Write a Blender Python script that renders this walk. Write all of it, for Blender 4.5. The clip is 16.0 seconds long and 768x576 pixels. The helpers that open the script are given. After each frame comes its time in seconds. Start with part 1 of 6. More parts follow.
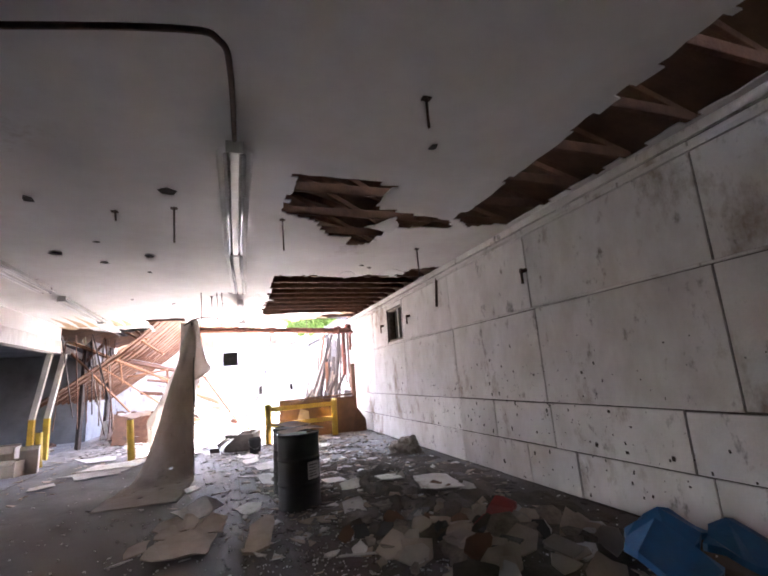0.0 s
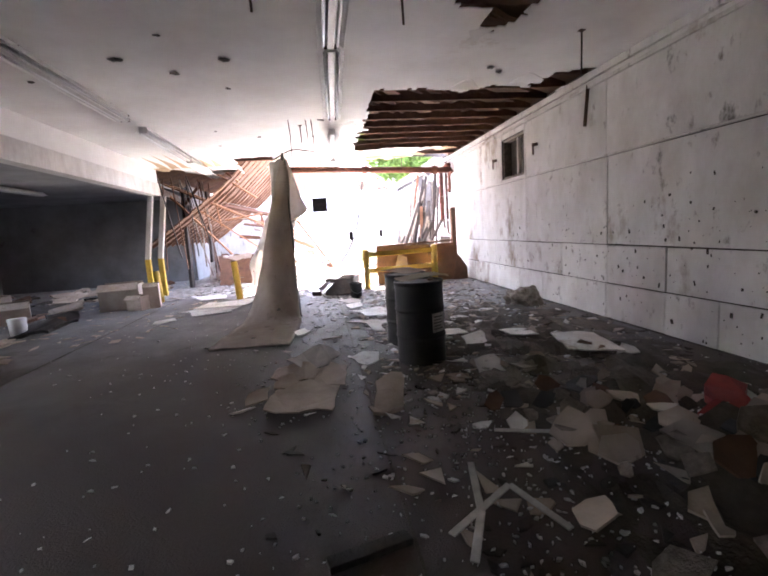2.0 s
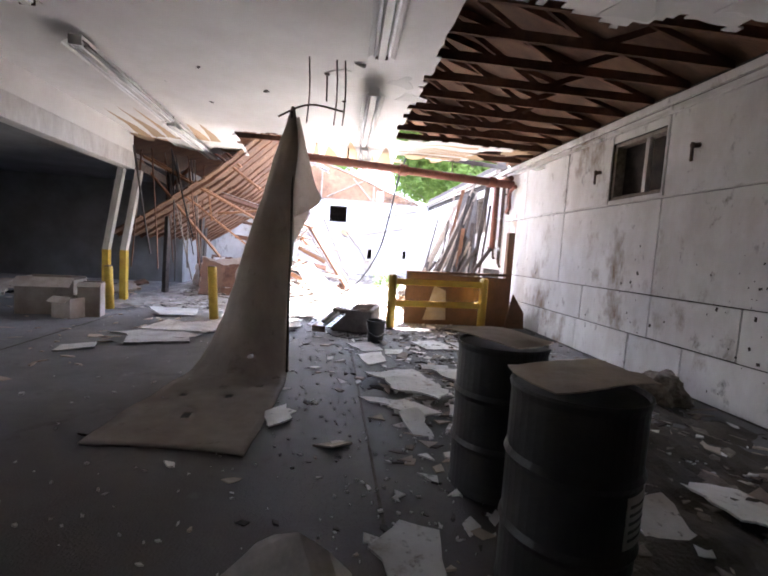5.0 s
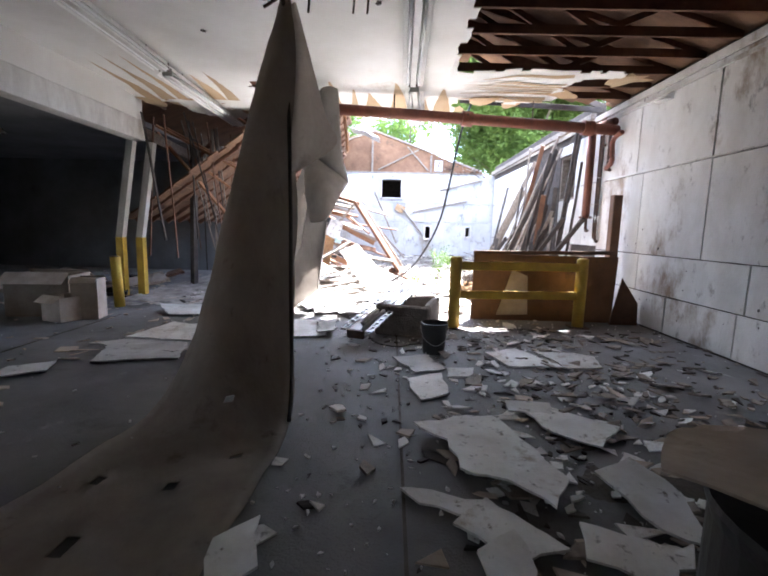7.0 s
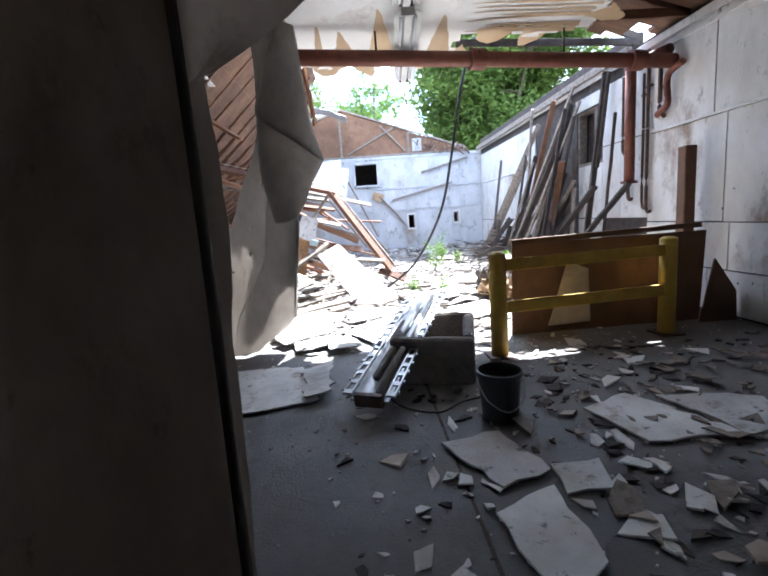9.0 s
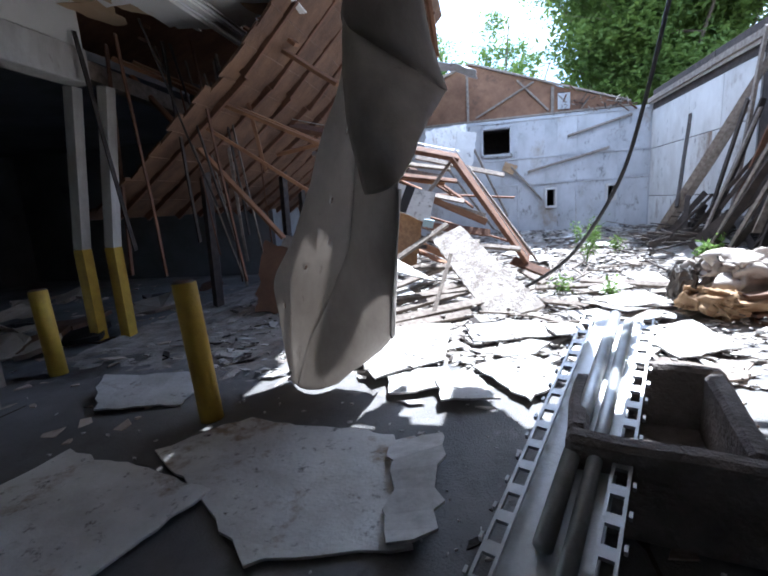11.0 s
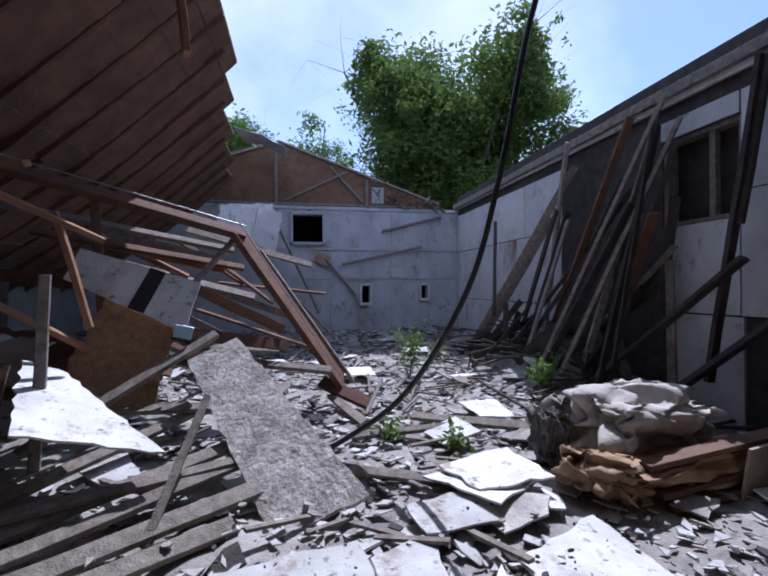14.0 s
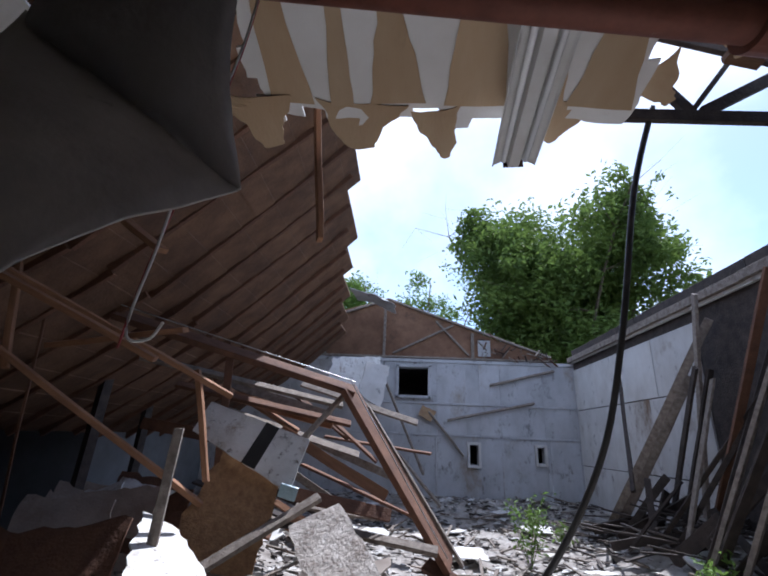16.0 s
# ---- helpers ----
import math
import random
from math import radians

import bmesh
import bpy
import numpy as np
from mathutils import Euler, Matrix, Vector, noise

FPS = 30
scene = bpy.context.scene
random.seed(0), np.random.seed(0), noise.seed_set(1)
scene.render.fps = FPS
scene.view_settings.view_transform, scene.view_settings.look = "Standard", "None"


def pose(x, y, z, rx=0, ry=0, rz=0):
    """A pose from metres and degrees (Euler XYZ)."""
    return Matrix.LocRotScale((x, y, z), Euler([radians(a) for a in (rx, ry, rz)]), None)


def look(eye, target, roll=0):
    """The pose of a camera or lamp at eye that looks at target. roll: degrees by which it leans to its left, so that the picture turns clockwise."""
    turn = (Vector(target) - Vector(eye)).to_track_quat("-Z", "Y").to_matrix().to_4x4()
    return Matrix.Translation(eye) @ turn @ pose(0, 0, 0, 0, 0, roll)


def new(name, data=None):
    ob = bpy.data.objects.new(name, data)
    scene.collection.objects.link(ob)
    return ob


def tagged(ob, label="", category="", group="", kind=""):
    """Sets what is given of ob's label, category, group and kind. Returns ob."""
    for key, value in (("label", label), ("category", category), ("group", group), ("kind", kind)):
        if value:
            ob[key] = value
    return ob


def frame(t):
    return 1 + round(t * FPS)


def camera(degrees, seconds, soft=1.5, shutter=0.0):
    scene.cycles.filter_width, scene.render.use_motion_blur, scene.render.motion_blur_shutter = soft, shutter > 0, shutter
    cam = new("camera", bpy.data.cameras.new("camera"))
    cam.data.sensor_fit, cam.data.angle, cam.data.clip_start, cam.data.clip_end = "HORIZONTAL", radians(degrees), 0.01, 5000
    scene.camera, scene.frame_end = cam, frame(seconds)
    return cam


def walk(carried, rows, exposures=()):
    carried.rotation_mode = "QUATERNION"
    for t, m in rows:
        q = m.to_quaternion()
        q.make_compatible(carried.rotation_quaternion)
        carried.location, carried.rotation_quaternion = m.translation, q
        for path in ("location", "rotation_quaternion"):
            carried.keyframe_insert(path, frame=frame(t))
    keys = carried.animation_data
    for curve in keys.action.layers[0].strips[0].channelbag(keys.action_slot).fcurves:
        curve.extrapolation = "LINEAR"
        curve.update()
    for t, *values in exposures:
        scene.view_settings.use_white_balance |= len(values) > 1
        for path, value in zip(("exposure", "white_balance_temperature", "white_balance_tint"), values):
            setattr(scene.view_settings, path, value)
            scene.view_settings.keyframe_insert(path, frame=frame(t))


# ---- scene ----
cam = camera(83.6, 16.0, soft=2.0)
METRES, EYE, TILT, LEAN, TURN = 13.6, 1.68, 0.0, 0.0, -20.0
ROWS = [
    (0.0, 0.0, 0.0, 0.0, 0.84, 11.33, 4.19),
    (0.5, -0.0023, 0.0117, 0.0008, 18.12, 6.05, 2.88),
    (1.0, -0.0153, 0.0294, -0.0025, 17.82, -0.5, 2.94),
    (1.5, -0.0352, 0.0572, -0.0039, 13.73, -5.33, 3.51),
    (2.0, -0.0534, 0.0956, -0.0068, 11.35, -7.83, 3.71),
    (2.5, -0.0738, 0.1303, -0.0102, 8.32, -11.64, 4.79),
    (3.0, -0.091, 0.1625, -0.0111, 5.13, -11.61, 2.4),
    (3.5, -0.1052, 0.1999, -0.0128, 4.89, -9.71, 3.01),
    (4.0, -0.1203, 0.2365, -0.0128, 8.48, -4.93, 0.19),
    (6.5, -0.1476, 0.4292, -0.0151, 18.07, -6.61, -2.48),
    (7.0, -0.1661, 0.4602, -0.0174, 21.05, -7.9, -1.45),
    (7.5, -0.1901, 0.4931, -0.0166, 18.5, -9.49, 0.96),
    (8.0, -0.216, 0.5238, -0.0134, 15.77, -9.08, 3.44),
    (10.5, -0.2816, 0.6968, -0.0195, 26.27, -9.36, 4.27),
    (11.0, -0.3016, 0.7233, -0.0193, 32.63, -10.8, 3.91),
    (11.5, -0.3195, 0.757, -0.0168, 35.83, -9.03, 5.59),
    (12.0, -0.3364, 0.7841, -0.0185, 34.74, -7.95, 5.58),
    (12.5, -0.3456, 0.8131, -0.0201, 25.17, -9.49, 4.44),
    (13.0, -0.3464, 0.8474, -0.017, 21.22, -7.71, 1.46),
    (13.5, -0.3477, 0.8748, -0.0154, 15.77, -4.0, -0.1),
    (14.0, -0.3431, 0.8894, -0.0123, 8.93, -0.13, 0.33),
    (14.5, -0.3364, 0.8891, -0.0064, -5.78, 10.13, -1.23),
    (15.0, -0.3378, 0.8887, -0.0055, -15.51, 18.69, -2.04),
    (15.5, -0.3412, 0.8889, -0.0056, -2.88, 20.55, -4.13),
    (16.0, -0.3454, 0.8882, -0.0062, 22.31, 19.4, -2.37),
]
EXPOSURES = [(0.0, 5.6, 6450, 25), (1.0, 5.6, 6400, 24), (4.0, 4.85, 6350, 21), (6.5, 3.9, 6100, 15), (8.0, 3.4, 5900, 11), (10.5, 2.2, 5500, 9), (11.5, 1.6, 5450, 12), (12.5, 0.6, 5450, 15), (13.2, 0.2, 5450, 18), (14.3, 0.1, 5250, 20), (15.0, 0.3, 5500, 17), (16.0, 0.55, 5650, 15)]
walk(cam, [(t, pose(0, 0, EYE, TILT, LEAN, TURN) @ pose(METRES * x, METRES * y, METRES * z, 90 + pitch, roll, yaw)) for t, x, y, z, yaw, pitch, roll in ROWS],
     exposures=EXPOSURES)

# ---- light ----
SUN_AZ, SUN_EL = 28.0, 57.0      # degrees from +y towards +x, and above the horizon
world = bpy.data.worlds.new("sky")
scene.world = world
world.use_nodes = True
wn = world.node_tree.nodes
sky = wn.new("ShaderNodeTexSky")
sky.sky_type = "NISHITA"
sky.sun_disc = False
sky.sun_elevation = radians(SUN_EL)
sky.sun_rotation = radians(SUN_AZ)
sky.dust_density = 0.6
wn["Background"].inputs[1].default_value = 0.15
clouds = wn.new("ShaderNodeTexNoise")
clouds.inputs["Scale"].default_value = 2.2
clouds.inputs["Detail"].default_value = 7
puffs = wn.new("ShaderNodeValToRGB")
puffs.color_ramp.elements[0].position, puffs.color_ramp.elements[1].position = 0.4, 0.75
white = wn.new("ShaderNodeMixRGB")
white.inputs[2].default_value = (7.5, 7.8, 8.2, 1)
coords = wn.new("ShaderNodeTexCoord")
wl = world.node_tree.links
wl.new(coords.outputs["Generated"], clouds.inputs["Vector"])
wl.new(clouds.outputs[0], puffs.inputs[0])
wl.new(puffs.outputs[0], white.inputs[0])
wl.new(sky.outputs[0], white.inputs[1])
wl.new(white.outputs[0], wn["Background"].inputs[0])

lamp = bpy.data.lights.new("sun", "SUN")
lamp.energy, lamp.angle, lamp.color = 5.0, radians(0.5), (1.0, 0.97, 0.92)
sun = new("sun", lamp)
a, e = radians(SUN_AZ), radians(SUN_EL)
sun.matrix_world = look((30 * math.sin(a) * math.cos(e), 30 * math.cos(a) * math.cos(e), 30 * math.sin(e)), (0, 0, 0))


# ---- materials ----
def mat(name, base, second=None, scale=6.0, rough=0.85, metal=0.0, bump=0.15, spots=None, spot_scale=1.2, spot_at=0.56, spot_soft=0.14,
        stretch=(1, 1, 1), vary=0.12, fine=45.0):
    """A procedural surface: two tones by noise, stains with a shape of their own, grain and relief."""
    m = bpy.data.materials.new(name)
    m.use_nodes = True
    nt = m.node_tree
    n, l = nt.nodes, nt.links
    bsdf = n["Principled BSDF"]
    bsdf.inputs["Roughness"].default_value = rough
    bsdf.inputs["Metallic"].default_value = metal
    bsdf.inputs["Specular IOR Level"].default_value = 0.35
    geo = n.new("ShaderNodeTexCoord")
    mp = n.new("ShaderNodeMapping")
    mp.inputs["Scale"].default_value = stretch
    l.new(geo.outputs["Object"], mp.inputs[0])
    info = n.new("ShaderNodeObjectInfo")
    l.new(info.outputs["Random"], mp.inputs["Location"])
    big = n.new("ShaderNodeTexNoise")
    big.inputs["Scale"].default_value = scale
    big.inputs["Detail"].default_value = 6
    big.inputs["Roughness"].default_value = 0.65
    l.new(mp.outputs[0], big.inputs["Vector"])
    second = second or tuple(c * 0.72 for c in base)
    mix = n.new("ShaderNodeMixRGB")
    mix.inputs[1].default_value, mix.inputs[2].default_value = (*base, 1), (*second, 1)
    ramp = n.new("ShaderNodeValToRGB")
    ramp.color_ramp.elements[0].position, ramp.color_ramp.elements[1].position = 0.35, 0.68
    l.new(big.outputs[0], ramp.inputs[0])
    l.new(ramp.outputs[0], mix.inputs[0])
    out = mix.outputs[0]
    if spots:
        for k, (colour, at) in enumerate(spots):
            st = n.new("ShaderNodeTexNoise")
            st.inputs["Scale"].default_value = spot_scale * (1 + 2.3 * k)
            st.inputs["Detail"].default_value = 9
            st.inputs["Roughness"].default_value = 0.7
            off = n.new("ShaderNodeVectorMath")
            off.inputs[1].default_value = (7.3 * k + 3.1, 2.7, 11.0 * k)
            l.new(mp.outputs[0], off.inputs[0])
            l.new(off.outputs[0], st.inputs["Vector"])
            r2 = n.new("ShaderNodeValToRGB")
            r2.color_ramp.elements[0].position, r2.color_ramp.elements[1].position = at, min(0.99, at + spot_soft)
            l.new(st.outputs[0], r2.inputs[0])
            m2 = n.new("ShaderNodeMixRGB")
            m2.inputs[2].default_value = (*colour, 1)
            l.new(r2.outputs[0], m2.inputs[0])
            l.new(out, m2.inputs[1])
            out = m2.outputs[0]
    hsv = n.new("ShaderNodeHueSaturation")
    rng = n.new("ShaderNodeMapRange")
    rng.inputs[3].default_value, rng.inputs[4].default_value = 1 - vary, 1 + vary
    l.new(info.outputs["Random"], rng.inputs[0])
    l.new(rng.outputs[0], hsv.inputs["Value"])
    l.new(out, hsv.inputs["Color"])
    l.new(hsv.outputs[0], bsdf.inputs["Base Color"])
    grain = n.new("ShaderNodeTexNoise")
    grain.inputs["Scale"].default_value = fine
    grain.inputs["Detail"].default_value = 5
    l.new(mp.outputs[0], grain.inputs["Vector"])
    add = n.new("ShaderNodeMath")
    l.new(grain.outputs[0], add.inputs[0])
    l.new(big.outputs[0], add.inputs[1])
    bp = n.new("ShaderNodeBump")
    bp.inputs["Strength"].default_value = bump * 2
    bp.inputs["Distance"].default_value = 0.02
    l.new(add.outputs[0], bp.inputs["Height"])
    l.new(bp.outputs[0], bsdf.inputs["Normal"])
    return m


BROWN_STAIN, DARK_STAIN = (0.23, 0.165, 0.115), (0.06, 0.05, 0.045)
M_WALL = mat("stained_white_paint", (0.66, 0.65, 0.63), (0.52, 0.5, 0.47), 2.2, 0.75, bump=0.1,
             spots=[(BROWN_STAIN, 0.565), (DARK_STAIN, 0.615), ((0.2, 0.17, 0.15), 0.6)], spot_scale=0.85, spot_soft=0.12, stretch=(1, 1, 0.6), vary=0.06)
M_WALL_FAR = mat("weathered_white_paint", (0.54, 0.55, 0.57), (0.38, 0.38, 0.39), 1.6, 0.8, bump=0.12,
                 spots=[((0.3, 0.25, 0.2), 0.55), (DARK_STAIN, 0.6), ((0.2, 0.18, 0.17), 0.575)], spot_soft=0.12, spot_scale=0.8, stretch=(1, 1, 0.6), vary=0.05)
M_CEIL = mat("ceiling_board_paint", (0.72, 0.71, 0.69), (0.62, 0.6, 0.57), 0.9, 0.7, bump=0.04,
             spots=[((0.33, 0.24, 0.17), 0.64), (DARK_STAIN, 0.70)], spot_scale=0.6)
M_KRAFT = mat("torn_kraft_board", (0.42, 0.29, 0.17), (0.5, 0.38, 0.25), 1.4, 0.9, bump=0.08, stretch=(1, 0.3, 1),
              spots=[((0.2, 0.15, 0.1), 0.62)], spot_scale=1.5)
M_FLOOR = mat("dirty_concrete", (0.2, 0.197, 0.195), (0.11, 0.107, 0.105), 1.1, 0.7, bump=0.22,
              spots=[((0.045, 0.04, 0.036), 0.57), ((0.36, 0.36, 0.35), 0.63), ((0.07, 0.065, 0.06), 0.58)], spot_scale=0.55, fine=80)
def brown_before(m, y0, y1, colour):
    """A dark brown tone, ragged at its edge, over the stretch before y1."""
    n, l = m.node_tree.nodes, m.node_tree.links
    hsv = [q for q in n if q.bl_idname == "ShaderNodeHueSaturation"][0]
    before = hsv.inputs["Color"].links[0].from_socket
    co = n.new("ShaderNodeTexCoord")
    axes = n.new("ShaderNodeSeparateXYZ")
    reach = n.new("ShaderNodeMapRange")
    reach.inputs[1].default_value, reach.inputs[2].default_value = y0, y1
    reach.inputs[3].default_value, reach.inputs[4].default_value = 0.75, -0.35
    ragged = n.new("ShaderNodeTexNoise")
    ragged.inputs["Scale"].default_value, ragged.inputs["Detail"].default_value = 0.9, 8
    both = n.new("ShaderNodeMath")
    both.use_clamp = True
    browning = n.new("ShaderNodeMixRGB")
    browning.inputs[2].default_value = (*colour, 1)
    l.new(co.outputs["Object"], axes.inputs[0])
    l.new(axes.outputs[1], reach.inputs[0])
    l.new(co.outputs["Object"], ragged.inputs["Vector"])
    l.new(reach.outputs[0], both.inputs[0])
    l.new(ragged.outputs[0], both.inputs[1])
    l.new(both.outputs[0], browning.inputs[0])
    l.new(before, browning.inputs[1])
    l.new(browning.outputs[0], hsv.inputs["Color"])
# the floor colour gets darker and browner towards low y
brown_before(M_FLOOR, 3.5, 9.5, (0.07, 0.055, 0.048))
M_TIMBER = mat("dark_roof_timber", (0.17, 0.085, 0.05), (0.09, 0.045, 0.03), 5, 0.85, bump=0.2, stretch=(1, 1, 1))
M_GABLE = mat("gable_boarding", (0.25, 0.14, 0.085), (0.15, 0.08, 0.05), 3, 0.85, bump=0.18, stretch=(1, 1, 0.4), spots=[((0.07, 0.045, 0.035), 0.58)], spot_scale=1.0)
M_DECK = mat("roof_boarding", (0.17, 0.095, 0.055), (0.08, 0.045, 0.03), 3, 0.85, bump=0.18, stretch=(0.4, 1, 1),
             spots=[((0.07, 0.045, 0.035), 0.58)], spot_scale=1.0)
M_ORANGE = mat("fresh_torn_timber", (0.33, 0.17, 0.09), (0.2, 0.1, 0.055), 6, 0.8, bump=0.15, stretch=(3, 3, 0.5))
M_GREYWOOD = mat("weathered_grey_timber", (0.3, 0.26, 0.22), (0.15, 0.12, 0.1), 7, 0.9, bump=0.25, stretch=(2, 2, 2))
# broken timbers, and the added dark box behind the end wall openings
M_DARKWOOD = mat("charred_timber_and_blackout", (0.075, 0.06, 0.052), (0.035, 0.03, 0.028), 7, 0.9, bump=0.25)
M_OSB = mat("weathered_flake_board", (0.6, 0.55, 0.5), (0.24, 0.2, 0.17), 10, 0.9, bump=0.35, stretch=(1, 1, 0.5),
            spots=[((0.6, 0.57, 0.54), 0.56)], spot_scale=14, fine=30)
M_BOARD = mat("white_board_fragment", (0.7, 0.69, 0.67), (0.5, 0.48, 0.45), 3, 0.85, bump=0.12,
              spots=[((0.3, 0.23, 0.17), 0.56), (DARK_STAIN, 0.60), ((0.16, 0.13, 0.11), 0.59)], spot_scale=2.4, spot_soft=0.1, vary=0.2)
M_CARD = mat("damp_cardboard", (0.5, 0.42, 0.35), (0.34, 0.27, 0.21), 3, 0.9, bump=0.12, spots=[((0.16, 0.12, 0.09), 0.6)], spot_scale=2.5)
M_PAPER = mat("grey_roofing_membrane", (0.5, 0.44, 0.385), (0.34, 0.285, 0.245), 1.8, 0.8, bump=0.1,
              spots=[((0.14, 0.12, 0.1), 0.6), ((0.1, 0.085, 0.075), 0.62)], spot_scale=1.8, stretch=(1, 1, 0.6))
M_SHEET = mat("pale_grey_membrane", (0.53, 0.495, 0.455), (0.34, 0.31, 0.28), 1.6, 0.75, bump=0.12,
              spots=[((0.16, 0.14, 0.12), 0.61), ((0.12, 0.105, 0.095), 0.63)], spot_scale=2.2, stretch=(1, 1, 0.6))
M_PAPER_DARK = mat("dark_membrane_back", (0.12, 0.105, 0.095), (0.07, 0.062, 0.056), 2, 0.75, bump=0.12)
M_DRUM = mat("black_drum_paint", (0.028, 0.028, 0.03), (0.05, 0.046, 0.042), 4, 0.42, bump=0.05, spots=[((0.12, 0.075, 0.05), 0.66)], spot_scale=5)
M_YELLOW = mat("worn_yellow_paint", (0.62, 0.42, 0.06), (0.45, 0.28, 0.05), 5, 0.6, bump=0.08, spots=[((0.12, 0.08, 0.05), 0.63)], spot_scale=5)
M_WHITEPOST = mat("chipped_white_paint", (0.62, 0.6, 0.57), (0.45, 0.42, 0.39), 5, 0.65, bump=0.1, spots=[((0.2, 0.13, 0.09), 0.62)], spot_scale=5, stretch=(1, 1, 0.4))
M_RUSTPIPE = mat("rust_red_pipe", (0.2, 0.075, 0.05), (0.13, 0.05, 0.035), 6, 0.6, metal=0.2, bump=0.08, spots=[((0.3, 0.22, 0.17), 0.66)], spot_scale=6)
M_DARKMETAL = mat("dark_rusty_metal", (0.07, 0.05, 0.045), (0.13, 0.075, 0.05), 8, 0.6, metal=0.4, bump=0.08)
M_GALV = mat("dull_galvanised_steel", (0.5, 0.51, 0.52), (0.38, 0.38, 0.37), 7, 0.42, metal=0.7, bump=0.05, spots=[((0.25, 0.2, 0.16), 0.68)], spot_scale=6)
M_ENAMEL = mat("white_lamp_enamel", (0.74, 0.74, 0.72), (0.62, 0.6, 0.57), 3, 0.45, bump=0.03, spots=[((0.3, 0.2, 0.13), 0.7)], spot_scale=4)
M_TUBE = mat("dead_fluorescent_glass", (0.85, 0.86, 0.86), (0.8, 0.8, 0.8), 3, 0.15, bump=0.0)
M_BROWNBOARD = mat("brown_hardboard", (0.16, 0.085, 0.05), (0.1, 0.055, 0.035), 3, 0.75, bump=0.08, spots=[((0.05, 0.035, 0.03), 0.6)], spot_scale=2)
M_FOAM = mat("crumbling_grey_block", (0.26, 0.23, 0.21), (0.15, 0.13, 0.12), 6, 0.95, bump=0.4, spots=[((0.42, 0.4, 0.38), 0.63)], spot_scale=5)
M_BLACK = mat("black_plastic", (0.025, 0.024, 0.024), (0.04, 0.038, 0.036), 5, 0.5, bump=0.05)
M_CLOTH = mat("stained_pale_fabric", (0.62, 0.57, 0.52), (0.42, 0.36, 0.31), 4, 0.95, bump=0.2, spots=[((0.2, 0.14, 0.1), 0.6)], spot_scale=3)
M_TANCLOTH = mat("tan_foam_padding", (0.42, 0.29, 0.17), (0.3, 0.19, 0.11), 5, 0.95, bump=0.25)
M_LEAF = mat("tree_leaves", (0.15, 0.22, 0.05), (0.07, 0.12, 0.03), 0.5, 0.6, bump=0.0)
M_LEAFL = mat("young_leaves", (0.17, 0.27, 0.06), (0.1, 0.18, 0.04), 1.0, 0.6, bump=0.0)
M_BARK = mat("grey_bark", (0.16, 0.13, 0.1), (0.09, 0.07, 0.055), 6, 0.9, bump=0.4)
M_SOIL = mat("earth_and_weeds", (0.11, 0.1, 0.07), (0.06, 0.075, 0.03), 0.4, 0.95, bump=0.3)
M_RUBBLE = mat("plaster_rubble", (0.5, 0.47, 0.43), (0.2, 0.17, 0.15), 2.5, 0.95, bump=0.3, spots=[(DARK_STAIN, 0.58)], spot_scale=3, vary=0.3)
M_DIRT = mat("wet_leaf_mould", (0.055, 0.045, 0.036), (0.1, 0.085, 0.065), 5, 0.95, bump=0.4, spots=[((0.3, 0.28, 0.25), 0.66)], spot_scale=9)
M_BLUE = mat("blue_plastic", (0.02, 0.16, 0.4), (0.03, 0.12, 0.3), 4, 0.5, bump=0.1)
M_RED = mat("faded_red_plastic", (0.35, 0.05, 0.045), (0.2, 0.03, 0.03), 4, 0.5, bump=0.1)
M_LABEL = mat("soiled_paper_label", (0.6, 0.58, 0.55), (0.42, 0.4, 0.38), 12, 0.8, bump=0.05)
M_INK = mat("grey_print", (0.16, 0.15, 0.15), rough=0.8)
M_SHINGLE = mat("grey_roof_felt", (0.3, 0.3, 0.31), (0.2, 0.2, 0.2), 4, 0.9, bump=0.2)
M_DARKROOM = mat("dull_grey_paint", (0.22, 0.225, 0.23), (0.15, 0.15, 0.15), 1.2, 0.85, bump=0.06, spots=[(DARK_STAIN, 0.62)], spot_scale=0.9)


def thin(m, share=0.45):
    """Lets light through thin leaves or paper."""
    n, l = m.node_tree.nodes, m.node_tree.links
    bsdf = n["Principled BSDF"]
    tr = n.new("ShaderNodeBsdfTranslucent")
    mix = n.new("ShaderNodeMixShader")
    mix.inputs[0].default_value = share
    l.new(bsdf.inputs["Base Color"].links[0].from_socket, tr.inputs[0])
    l.new(bsdf.outputs[0], mix.inputs[1])
    l.new(tr.outputs[0], mix.inputs[2])
    l.new(mix.outputs[0], n["Material Output"].inputs[0])
thin(M_LEAF), thin(M_LEAFL), thin(M_PAPER, 0.45), thin(M_SHEET, 0.5)


# ---- building blocks ----
def V(*p):
    return Vector(p)


def finish(name, bm, material, parent=None, label="", smooth=False):
    bm.normal_update()
    me = bpy.data.meshes.new(name)
    bm.to_mesh(me)
    bm.free()
    me.materials.append(material)
    if smooth:
        for p in me.polygons:
            p.use_smooth = True
    ob = new(name, me)
    if parent:
        ob.parent = parent
    if label:
        ob["label"] = label
    return ob


def part(name, bm, material, parent, label="", smooth=False):
    return finish(name, bm, material, parent, label, smooth)


def thing(name, label, category, at=(0, 0, 0), group="", turn=0.0):
    ob = new(name)
    ob.empty_display_size = 0.1
    ob.matrix_world = pose(*at, 0, 0, turn)
    return tagged(ob, label, category, group)


